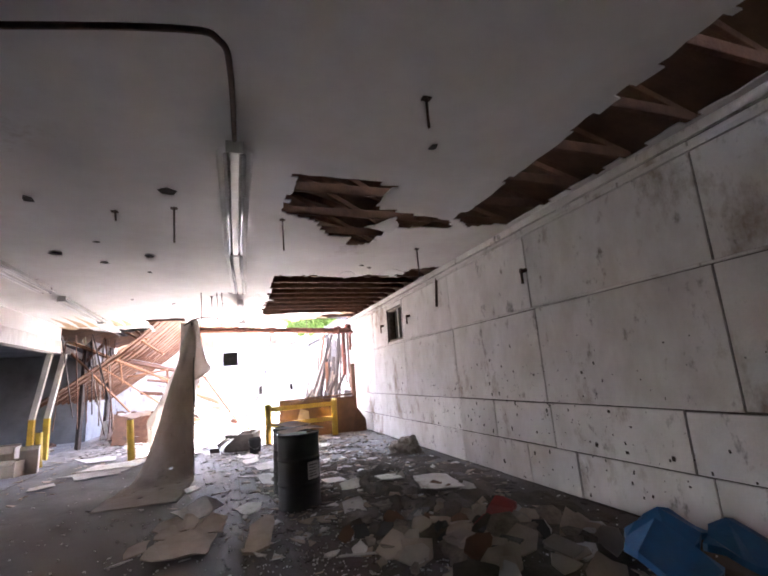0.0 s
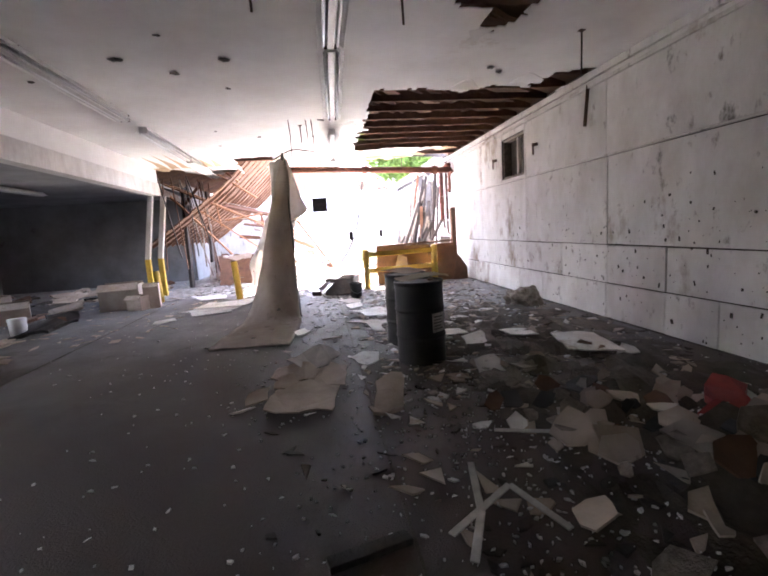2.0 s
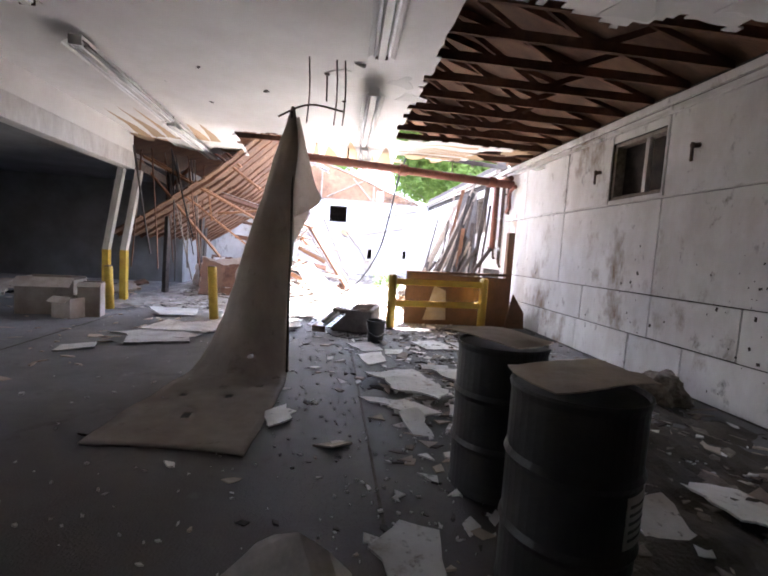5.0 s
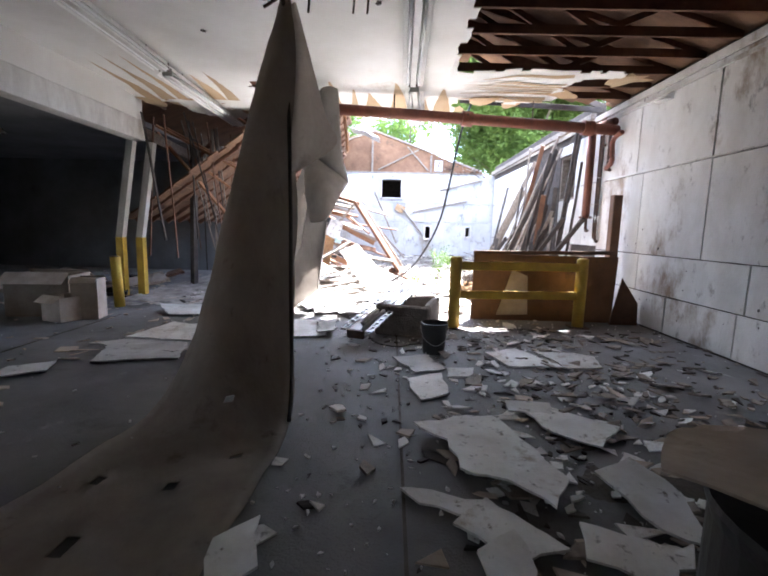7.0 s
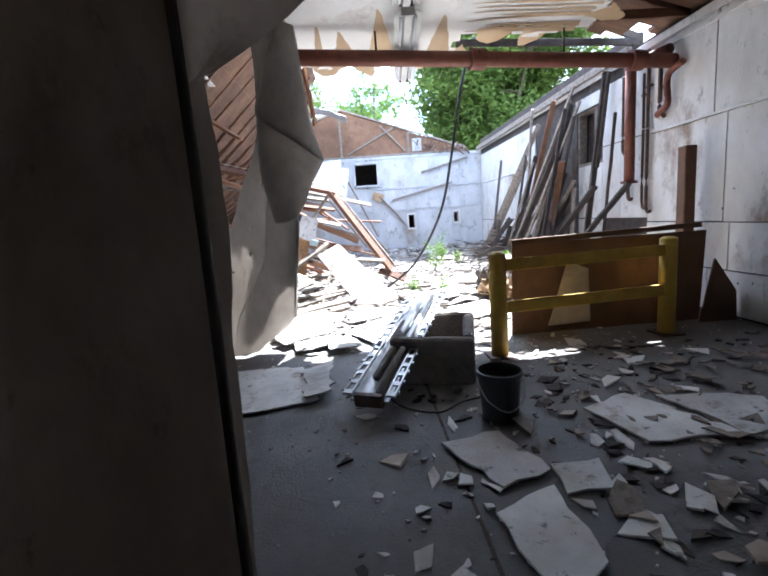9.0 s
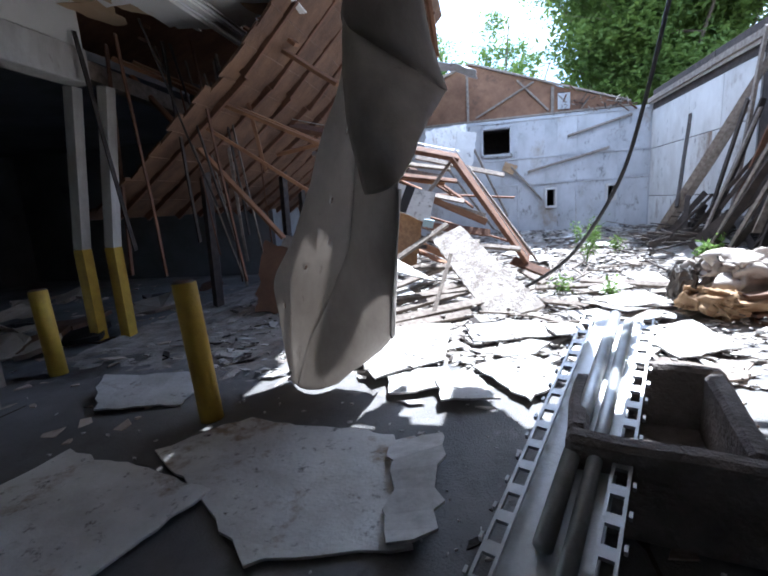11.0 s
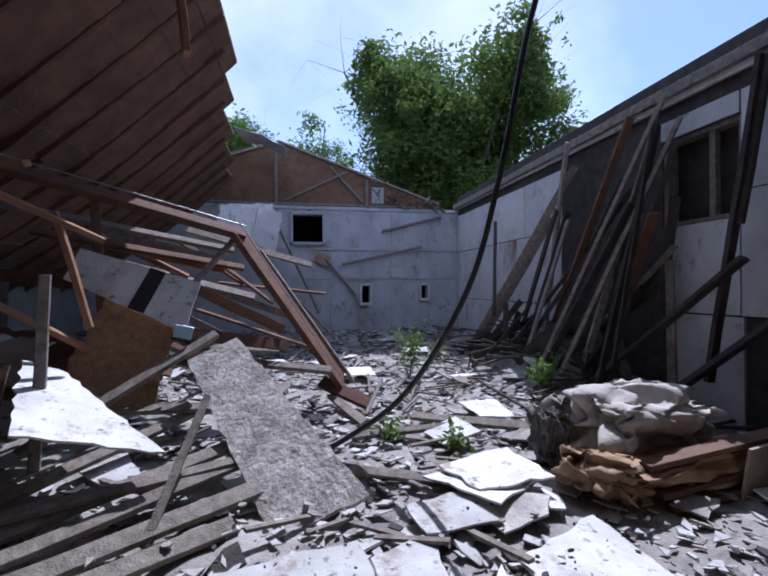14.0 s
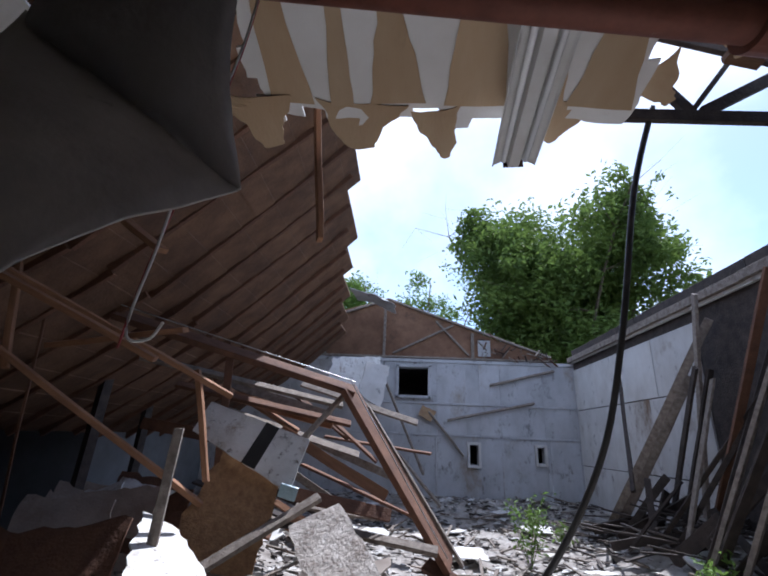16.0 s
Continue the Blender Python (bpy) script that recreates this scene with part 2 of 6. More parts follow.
def block(bm, size, m=None, bevel=0.0):
    """A box of that size round the origin of m, into bm."""
    r = bmesh.ops.create_cube(bm, size=1, matrix=(m or Matrix()) @ Matrix.Diagonal((*size, 1)))
    if bevel:
        edges = {e for v in r["verts"] for e in v.link_edges}
        bmesh.ops.bevel(bm, geom=list(edges), offset=bevel, segments=1, affect="EDGES")
    return bm


def boxm(size, m=None, bevel=0.0):
    return block(bmesh.new(), size, m, bevel)


def aim(p, q, roll=0.0):
    """A frame at the middle of p-q whose z runs along it."""
    p, q = Vector(p), Vector(q)
    return Matrix.Translation((p + q) / 2) @ (q - p).to_track_quat("Z", "Y").to_matrix().to_4x4() @ pose(0, 0, 0, 0, 0, roll)


def bar(p, q, w, h, roll=0.0, bm=None, bevel=0.004):
    """A squared timber from p to q, with a slight taper and worn arrises."""
    return block(bm or bmesh.new(), (w, h, (Vector(q) - Vector(p)).length), aim(p, q, roll), bevel)


def rod(p, q, r, bm=None, seg=14, r2=None):
    bm = bm or bmesh.new()
    bmesh.ops.create_cone(bm, cap_ends=True, segments=seg, radius1=r, radius2=r if r2 is None else r2,
                          depth=(Vector(q) - Vector(p)).length, matrix=aim(p, q))
    return bm


def tube(points, r, material, name, parent=None, label=""):
    """A round line through the points, as a mesh."""
    pts = [Vector(p) for p in points]
    smooth = []
    for i in range(len(pts) - 1):
        p0, p1, p2, p3 = pts[max(i - 1, 0)], pts[i], pts[i + 1], pts[min(i + 2, len(pts) - 1)]
        for k in range(6):
            t = k / 6
            smooth.append(0.5 * ((2 * p1) + (p2 - p0) * t + (2 * p0 - 5 * p1 + 4 * p2 - p3) * t * t + (3 * p1 - p0 - 3 * p2 + p3) * t ** 3))
    smooth.append(pts[-1])
    bm = bmesh.new()
    rings = []
    for i, p in enumerate(smooth):
        d = (smooth[min(i + 1, len(smooth) - 1)] - smooth[max(i - 1, 0)]).normalized()
        q = d.to_track_quat("Z", "Y")
        rings.append([bm.verts.new(p + q @ Vector((r * math.cos(k * math.tau / 8), r * math.sin(k * math.tau / 8), 0))) for k in range(8)])
    for ra, rb in zip(rings, rings[1:]):
        for k in range(8):
            bm.faces.new((ra[k], ra[(k + 1) % 8], rb[(k + 1) % 8], rb[k]))
    bm.faces.new(rings[0][::-1]), bm.faces.new(rings[-1])
    return finish(name, bm, material, parent, label, True)


def slab(outline, thick, bm=None, rng=None, jag=0.0, warp=0.0):
    """A flat piece with that outline (x, y pairs) and thickness; jag breaks the edge, warp lifts it."""
    bm = bm or bmesh.new()
    pts = []
    for i, p in enumerate(outline):
        q = outline[(i + 1) % len(outline)]
        p, q = Vector(p), Vector(q)
        steps = max(1, int((q - p).length / 0.09)) if jag else 1
        for k in range(steps):
            w = p.lerp(q, k / steps)
            if jag and k:
                w = w + Vector((rng.uniform(-jag, jag), rng.uniform(-jag, jag)))
            pts.append(w)
    def up(w):
        return warp * (noise.noise(Vector((w.x * 2.2, w.y * 2.2, 3.3)))) if warp else 0.0
    top = [bm.verts.new((w.x, w.y, thick + up(w))) for w in pts]
    low = [bm.verts.new((w.x, w.y, up(w))) for w in pts]
    f = bm.faces.new(top)
    g = bm.faces.new(low[::-1])
    for i in range(len(pts)):
        j = (i + 1) % len(pts)
        bm.faces.new((low[i], low[j], top[j], top[i]))
    bmesh.ops.triangulate(bm, faces=[f, g])
    bmesh.ops.recalc_face_normals(bm, faces=bm.faces)
    return bm


def chunk(rng, rad, n=6):
    """A rough many-sided outline of about that radius."""
    return [(rad * rng.uniform(0.55, 1.1) * math.cos(k * math.tau / n + rng.uniform(-0.3, 0.3)),
             rad * rng.uniform(0.45, 1.0) * math.sin(k * math.tau / n + rng.uniform(-0.3, 0.3))) for k in range(n)]


def cloth(rows, across=14, along=8, seed=0, wrinkle=0.02, skip=()):
    """A sheet drawn through rows of (left, middle, right) points; skip: small holes as (s, u) in the sheet, s down and u across."""
    rows = [[Vector(p) for p in r] for r in rows]
    def spline(seq, t):
        t = min(max(t, 0), len(seq) - 1.0001)
        i, f = int(t), t - int(t)
        p0, p1, p2, p3 = seq[max(i - 1, 0)], seq[i], seq[i + 1], seq[min(i + 2, len(seq) - 1)]
        return 0.5 * ((2 * p1) + (p2 - p0) * f + (2 * p0 - 5 * p1 + 4 * p2 - p3) * f * f + (3 * p1 - p0 - 3 * p2 + p3) * f ** 3)
    bm = bmesh.new()
    grid = []
    n = (len(rows) - 1) * along
    for s in range(n + 1):
        t = s / along
        line = [spline([r[k] for r in rows], t) for k in range(3)]
        out = []
        for u in range(across + 1):
            f = u / across
            p = line[0] * (2 * (f - 0.5) * (f - 1)) + line[1] * (4 * f * (1 - f)) + line[2] * (2 * f * (f - 0.5))
            w = noise.noise_vector(p * 2.6 + Vector((seed, 0, 0))) * wrinkle + noise.noise_vector(p * 9 + Vector((seed, 5, 0))) * wrinkle * 0.3
            p = p + w
            if p.z < 0.004:
                p.z = 0.004 + 0.01 * f
            out.append(bm.verts.new(p))
        grid.append(out)
    for s in range(n):
        for u in range(across):
            if (s, u) not in skip:
                bm.faces.new((grid[s][u], grid[s][u + 1], grid[s + 1][u + 1], grid[s + 1][u]))
    return bm


def thicken(ob, t=0.006):
    mod = ob.modifiers.new("thickness", "SOLIDIFY")
    mod.thickness, mod.offset = t, 0
    return ob


def structure(ob, label, category):
    return tagged(ob, label, category, kind="structure")


# ---- the setting ----
XR, YF, YB, XL = 4.05, 24.2, -3.0, -12.5     # right wall, far wall, back wall, wall of the side bay
CEIL, RIDGE_X, RIDGE_Z, EAVE_Z = 3.72, -0.75, 5.27, 3.8
BEAM_X = -4.75

structure(finish("ground", boxm((900, 900, 0.2), pose(0, 60, -0.16)), M_SOIL), "weedy earth round the ruined building", "ground")
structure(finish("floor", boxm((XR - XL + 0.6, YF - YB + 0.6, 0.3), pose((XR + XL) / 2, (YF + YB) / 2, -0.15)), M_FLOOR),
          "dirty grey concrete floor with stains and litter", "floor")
for x, y0, y1 in ((0.12, -2.5, 12.6), (-4.2, -2.5, 13.2)):
    structure(finish("floor_joint", boxm((0.018, y1 - y0, 0.004), pose(x, (y0 + y1) / 2, 0.003)), M_DIRT), "dirt-filled joint in the concrete floor", "joint")

# right wall: a backing and boards nailed on it in three courses, with an opening for each window
def wall_with_openings(name, axis_at, spans, z1, holes, thick, material):
    """A wall in the plane x = axis_at from spans[0] to spans[1] along y, cut through by holes (y0, y1, z0, z1)."""
    bm = bmesh.new()
    ys = sorted({spans[0], spans[1], *[h[0] for h in holes], *[h[1] for h in holes]})
    for y0, y1 in zip(ys, ys[1:]):
        cuts = [(h[2], h[3]) for h in holes if h[0] <= y0 + 1e-6 and h[1] >= y1 - 1e-6]
        zs = [0.0] + [c for h in sorted(cuts) for c in h] + [z1]
        for z0, zt in zip(zs[::2], zs[1::2]):
            if zt - z0 > 0.001:
                block(bm, (thick, y1 - y0, zt - z0), pose(axis_at + thick / 2, (y0 + y1) / 2, (z0 + zt) / 2))
    return finish(name, bm, material)

WIN_A, WIN_B = (9.95, 11.05, 2.52, 3.38), (16.45, 17.4, 2.2, 3.22)
wall_r = structure(wall_with_openings("wall_right", XR, (YB, YF + 0.25), 3.78, [WIN_A, WIN_B], 0.22, M_DARKWOOD),
                   "long white boarded wall with brown stains and seams", "wall")
structure(finish("wall_back", boxm((XR - XL, 0.25, 4.2), pose((XR + XL) / 2, YB - 0.13, 2.1)), M_WALL), "plain painted wall closing the room", "wall")
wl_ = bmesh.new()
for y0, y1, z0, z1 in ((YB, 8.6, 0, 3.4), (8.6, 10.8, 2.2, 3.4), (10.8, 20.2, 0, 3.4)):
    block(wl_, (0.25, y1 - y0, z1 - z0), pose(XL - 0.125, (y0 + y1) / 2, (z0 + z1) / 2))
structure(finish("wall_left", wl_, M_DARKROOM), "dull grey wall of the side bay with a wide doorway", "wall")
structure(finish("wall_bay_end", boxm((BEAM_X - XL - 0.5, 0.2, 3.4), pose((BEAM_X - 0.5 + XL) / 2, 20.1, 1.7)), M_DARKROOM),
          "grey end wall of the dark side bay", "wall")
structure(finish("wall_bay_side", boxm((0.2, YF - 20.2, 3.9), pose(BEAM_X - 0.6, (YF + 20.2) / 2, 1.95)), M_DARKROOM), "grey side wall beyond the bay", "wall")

# far wall with a window, and the boarded gable above it
fw = bmesh.new()
FX = [BEAM_X - 0.7, -0.42, 0.34, 1.36, 1.56, 2.98, 3.14, XR]
for x0, x1, holes in ((FX[0], FX[1], ()), (FX[1], FX[2], ((2.68, 3.38),)), (FX[2], FX[3], ()), (FX[3], FX[4], ((1.1, 1.55),)),
                      (FX[4], FX[5], ()), (FX[5], FX[6], ((1.2, 1.55),)), (FX[6], FX[7], ())):
    zs = [0.0] + [c for h in holes for c in h] + [3.62]
    for z0, z1 in zip(zs[::2], zs[1::2]):
        block(fw, (x1 - x0, 0.22, z1 - z0), pose((x0 + x1) / 2, YF + 0.11, (z0 + z1) / 2))
far = structure(finish("wall_far", fw, M_WALL_FAR), "weathered white end wall with small openings", "wall")
# closed dark box, added so the openings read black instead of sky
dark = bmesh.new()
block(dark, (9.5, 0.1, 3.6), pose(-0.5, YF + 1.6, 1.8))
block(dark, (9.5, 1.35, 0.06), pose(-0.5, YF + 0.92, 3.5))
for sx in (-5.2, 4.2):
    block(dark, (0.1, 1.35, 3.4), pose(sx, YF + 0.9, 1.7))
structure(finish("wall_beyond", dark, M_DARKWOOD), "added dark box keeping light out of the end wall openings", "wall")

gb = bmesh.new()
gable_out = [(BEAM_X - 0.7, 3.62), (3.6, 3.62), (3.5, 3.78), (2.1, 4.2), (RIDGE_X, RIDGE_Z), (BEAM_X - 0.7, 3.9)]
slab(gable_out, 0.08, gb)
gable = finish("wall_gable", gb, M_GABLE)
gable.matrix_world = pose(0, YF + 0.14, 0, 90)
structure(gable, "brown boarded gable with exposed framing", "gable")
rg = structure(thing("gable_framing", "weathered studs and braces on the gable", "framing"), "weathered studs and braces on the gable", "framing")
for p, q, w in (((-0.83, 3.62), (-0.83, 5.15), 0.07), ((1.5, 3.62), (1.5, 4.35), 0.08), ((-0.6, 3.75), (1.0, 4.55), 0.07), ((0.55, 4.65), (1.4, 3.75), 0.05),
                ((-2.4, 3.62), (-2.4, 4.6), 0.07), ((BEAM_X, 3.66), (3.55, 3.66), 0.09), ((-0.75, 5.24), (3.5, 3.76), 0.1), ((-0.75, 5.24), (-4.7, 3.86), 0.1)):
    part("stud", bar((p[0], YF + 0.03, p[1]), (q[0], YF + 0.03, q[1]), w, 0.05), M_GREYWOOD, rg)
part("white_patch", boxm((0.32, 0.02, 0.42), pose(1.8, YF + 0.03, 3.95)), M_WALL_FAR, rg)

# boards of the right wall, laid in courses with open seams
rb = random.Random(11)
def wall_board(y0, y1, z0, z1, material, depth=0.018):
    cut = [(y0, y1, z0, z1)]
    for h in (WIN_A, WIN_B):
        nxt = []
        for a0, a1, b0, b1 in cut:
            if a1 <= h[0] or a0 >= h[1] or b1 <= h[2] or b0 >= h[3]:
                nxt.append((a0, a1, b0, b1))
                continue
            nxt += [(a0, min(h[0], a1), b0, b1)] if a0 < h[0] else []
            nxt += [(h[1], a1, b0, b1)] if a1 > h[1] else []
            ya, yb_ = max(a0, h[0]), min(a1, h[1])
            nxt += [(ya, yb_, b0, h[2])] if b0 < h[2] else []
            nxt += [(ya, yb_, h[3], b1)] if b1 > h[3] else []
        cut = nxt
    for a0, a1, b0, b1 in cut:
        if a1 - a0 < 0.03 or b1 - b0 < 0.03:
            continue
        g = rb.uniform(0.006, 0.012)
        d = depth + rb.uniform(0, 0.012)
        part("panel", boxm((d, a1 - a0 - 2 * g, b1 - b0 - 2 * g), pose(XR - d / 2, (a0 + a1) / 2, (b0 + b1) / 2, rb.uniform(-0.15, 0.15), 0, 0), 0.002), material, wall_r)

for z0, z1, cuts in ((0.02, 0.56, (-3, -1.2, 1.1, 2.9, 4.55, 5.5, 6.25, 7.4, 8.15, 9.3, 10.26, 11.6, 12.9, 14.0, 15.2)),
                     (0.56, 1.14, (-3, -1.8, 0.6, 3.05, 4.9, 6.25, 7.38, 8.6, 9.91, 11.5, 13.7, 15.2)),
                     (1.14, 2.43, (-3, -2.3, 0.1, 2.52, 4.95, 7.38, 9.91, 12.3, 13.8, 15.2)),
                     (2.43, 3.62, (-3, -2.3, 0.1, 2.5, 5.0, 7.4, 9.9, 12.3, 14.0, 15.2))):
    for y0, y1 in zip(cuts, cuts[1:]):
        wall_board(y0, y1, z0, z1, M_WALL)
for z0, z1, cuts in ((1.2, 2.45, (15.2, 15.9, 16.45, 17.3, 19.4, 20.9, 22.4, YF)), (2.45, 3.45, (15.2, 15.75, 16.45, 17.4, 19.4, 20.6, 22.0, YF)), (0.02, 1.2, (16.4, 17.3, 19.4, 21.0, 22.5, YF))):
    for y0, y1 in zip(cuts, cuts[1:]):
        if not 17.25 <= y0 < 19.35:
            wall_board(y0, y1, z0, z1, M_WALL)
# mouldings along the head of the wall
for k, (z, d, h) in enumerate(((3.66, 0.05, 0.1), (3.52, 0.035, 0.05), (2.44, 0.03, 0.03))):
    tr = finish("trim", boxm((d, 15.2 - YB if k else YF - YB, h), pose(XR - 0.031 - d / 2, (15.2 + YB) / 2 if k else (YF + YB) / 2, z), 0.004), M_WALL)
    structure(tr, "white painted moulding along the wall", "trim")

def window(name, w, label):
    win = structure(thing(name, label, "window", (XR + 0.1, (w[0] + w[1]) / 2, (w[2] + w[3]) / 2)), label, "window")
    ww, hh = w[1] - w[0], w[3] - w[2]
    for s in (-1, 1):
        part("jamb", boxm((0.16, 0.05, hh), pose(0, s * (ww / 2 - 0.025), 0), 0.004), M_GREYWOOD, win)
        part("rail", boxm((0.16, ww - 0.1, 0.05), pose(0, 0, s * (hh / 2 - 0.025)), 0.004), M_GREYWOOD, win)
    part("mullion", boxm((0.07, 0.07, hh - 0.1), pose(-0.02, -0.12, 0), 0.004), M_WHITEPOST if name == "window_1" else M_GREYWOOD, win)
    part("boarding", boxm((0.03, ww, hh), pose(0.13, 0, 0)), M_DARKWOOD, win)
window("window_1", WIN_A, "dark boarded window with a white mullion high in the wall")
window("window_2", WIN_B, "weathered timber window frame without glass")

# far wall seams and rails
for z in (2.5, 1.75, 3.55):
    part("batten", boxm((XR + 4.0, 0.03, 0.05), pose((XR - 4.0) / 2 - 0.02, YF - 0.018, z + 0.0), 0.004), M_WALL_FAR, far)
for x in (-3.2, -2.0, 0.55, 2.15, 3.3):
    part("batten", boxm((0.035, 0.025, 1.75), pose(x, YF - 0.014, 0.87), 0.004), M_WALL_FAR, far)
for x in (-0.45, 0.37):
    part("window_frame", boxm((0.07, 0.06, 0.84), pose(x, YF - 0.06, 3.03), 0.004), M_WALL_FAR, far)
for z in (2.64, 3.42):
    part("window_frame", boxm((0.9, 0.06, 0.07), pose(-0.04, YF - 0.06, z), 0.004), M_WALL_FAR, far)

for x0, x1, z0, z1 in ((1.36, 1.56, 1.1, 1.55), (2.98, 3.14, 1.2, 1.55)):
    for x in (x0 - 0.035, x1 + 0.035):
        part("slot_frame", boxm((0.06, 0.05, z1 - z0 + 0.13), pose(x, YF - 0.04, (z0 + z1) / 2), 0.004), M_WALL, far)
    for z in (z0 - 0.035, z1 + 0.035):
        part("slot_frame", boxm((x1 - x0, 0.05, 0.06), pose((x0 + x1) / 2, YF - 0.042, z), 0.004), M_WALL, far)
for z0, z1 in ((0.02, 1.72), (1.78, 2.47), (2.53, 3.52)):
    for x0, x1 in zip((-4.5, -3.2, -2.0, -0.5, 0.55, 1.3, 1.62, 2.15, 2.92, 3.2), (-3.2, -2.0, -0.5, 0.4, 1.3, 1.35, 2.15, 2.92, 2.95, 4.0)):
        if x1 - x0 < 0.1 or (z0 > 2.5 and x0 == -0.5) or rb.random() < 0.12:
            continue
        part("panel", boxm((x1 - x0 - 0.02, 0.012, z1 - z0), pose((x0 + x1) / 2, YF - 0.006, (z0 + z1) / 2, 0, rb.uniform(-0.4, 0.4), 0), 0.002), M_WALL_FAR, far)

# ceiling: one broken sheet with the two torn holes, the strip along the wall, and a ragged far edge
rc = random.Random(21)
cell = 0.075
HOLE_1 = [(0.62, 4.05), (1.75, 4.1), (1.72, 4.75), (2.95, 5.05), (3.0, 5.4), (2.25, 5.5), (1.95, 6.35), (1.8, 6.6), (1.7, 5.95), (1.3, 5.9), (1.15, 5.5), (0.62, 5.1)]
HOLE_2 = [(0.82, 8.4), (1.6, 8.35), (2.3, 8.6), (2.7, 8.3), (3.3, 8.35), (3.45, 7.7), (4.0, 7.6), (4.1, 13.4), (3.4, 13.6), (3.2, 13.05), (0.86, 13.1)]
STRIP = [(2.95, 0.0), (3.9, 0.0), (3.9, 5.0), (3.3, 5.3), (2.95, 5.0)]
def inside(p, poly):
    hit = False
    for (x0, y0), (x1, y1) in zip(poly, poly[1:] + poly[:1]):
        if (y0 > p[1]) != (y1 > p[1]) and p[0] < (x1 - x0) * (p[1] - y0) / (y1 - y0) + x0:
            hit = not hit
    return hit
def far_edge(x):
    base = 15.3 if -1.28 < x < 1.08 else (13.8 if -2.35 < x <= -1.28 else (14.55 if 1.08 <= x < 2.7 else (13.35 if x >= 2.7 else (15.6 if x > -4.0 else 14.9))))
    return base + 0.16 * noise.noise(Vector((x * 2.7, 0.3, 0))) + 0.1 * noise.noise(Vector((x * 8, 1.3, 0)))
def ceiling_z(x, y):
    sag = max(0.0, y - 14.2) * 0.12 + (0.12 * max(0.0, 1 - abs(y - 13.4) / 0.7) if x > 0.8 else 0)
    return CEIL - sag * (0.6 + 0.6 * noise.noise(Vector((x * 1.3, y * 1.3, 0)))) + 0.012 * noise.noise(Vector((x, y, 0)))
cb = bmesh.new()
verts = {}
def cv(i, j):
    if (i, j) not in verts:
        x, y = BEAM_X + i * cell, YB + j * cell
        jx, jy = 0.035 * noise.noise(Vector((i * 0.43, j * 0.43, 1))), 0.035 * noise.noise(Vector((i * 0.43, j * 0.7, 9)))
        verts[i, j] = cb.verts.new((min(x + jx, XR), y + jy, ceiling_z(x, y)))
    return verts[i, j]
ni, nj = int((XR - BEAM_X) / cell) + 1, int((15.8 - YB) / cell)
for i in range(ni):
    for j in range(nj):
        c = (BEAM_X + (i + 0.5) * cell, YB + (j + 0.5) * cell)
        wob = noise.noise_vector(Vector((c[0] * 3.5, c[1] * 3.5, 4))) * 0.09
        c = (c[0] + wob.x, c[1] + wob.y)
        if c[1] > far_edge(c[0]) or any(inside(c, h) for h in (HOLE_1, HOLE_2, STRIP)):
            continue
        cb.faces.new((cv(i, j), cv(i, j + 1), cv(i + 1, j + 1), cv(i + 1, j)))
ceiling = finish("ceiling", cb, M_CEIL)
thicken(ceiling, 0.014).modifiers["thickness"].offset = -1
structure(ceiling, "sagging white board ceiling with torn holes", "ceiling")

def bare_patch(outline_a, outline_b, steps=10):
    """Bare brown board between two edges of the torn face paper, following the sag of the ceiling."""
    bm = bmesh.new()
    rows = []
    for k in range(steps + 1):
        f = k / steps
        ends = []
        for (x0, y0), (x1, y1) in (outline_a, outline_b):
            x, y = x0 + (x1 - x0) * f, y0 + (y1 - y0) * f
            ends.append((x + 0.02 * noise.noise(Vector((x * 9, y * 9, 2))), y + 0.02 * noise.noise(Vector((x * 9, y * 9, 5)))))
        line = []
        for q in range(5):
            x, y = ends[0][0] + (ends[1][0] - ends[0][0]) * q / 4, ends[0][1] + (ends[1][1] - ends[0][1]) * q / 4
            line.append(bm.verts.new((x, y, ceiling_z(x, y) - 0.009)))
        rows.append(line)
    for ra, rb_ in zip(rows, rows[1:]):
        for q in range(4):
            bm.faces.new((ra[q], ra[q + 1], rb_[q + 1], rb_[q]))
    part("bare_board", bm, M_KRAFT, ceiling)
rq = random.Random(64)
x = -1.2
while x < 1.0:
    w = rq.uniform(0.16, 0.42)
    tip, y0 = x + w * rq.uniform(0.2, 0.8), rq.uniform(13.3, 14.5)
    bare_patch(((tip - 0.01, y0), (x + 0.01, 15.18)), ((tip + 0.02, y0 + 0.02), (x + w, 15.18)))
    x += w + rq.choice((0.0, 0.03, 0.1))
for k in range(11):
    y, w = 13.3 + k * 0.115, rq.uniform(0.07, 0.15)
    x0, slope = rq.uniform(1.0, 1.5), rq.uniform(-0.18, 0.02)
    bare_patch(((x0, y), (2.55, y + slope)), ((x0 + 0.03, y + 0.015), (2.58, y + slope + w)))
for k in range(6):
    x0, w = -4.5 + k * 0.3, rq.uniform(0.15, 0.3)
    bare_patch(((x0 + w / 2, rq.uniform(12.6, 13.6)), (x0, 14.75)), ((x0 + w / 2 + 0.02, rq.uniform(13.6, 13.7)), (x0 + w, 14.75)))
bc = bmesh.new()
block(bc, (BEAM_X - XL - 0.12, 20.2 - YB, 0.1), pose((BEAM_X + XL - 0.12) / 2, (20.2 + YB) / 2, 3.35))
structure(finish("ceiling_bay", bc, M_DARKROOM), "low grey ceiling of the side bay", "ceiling")

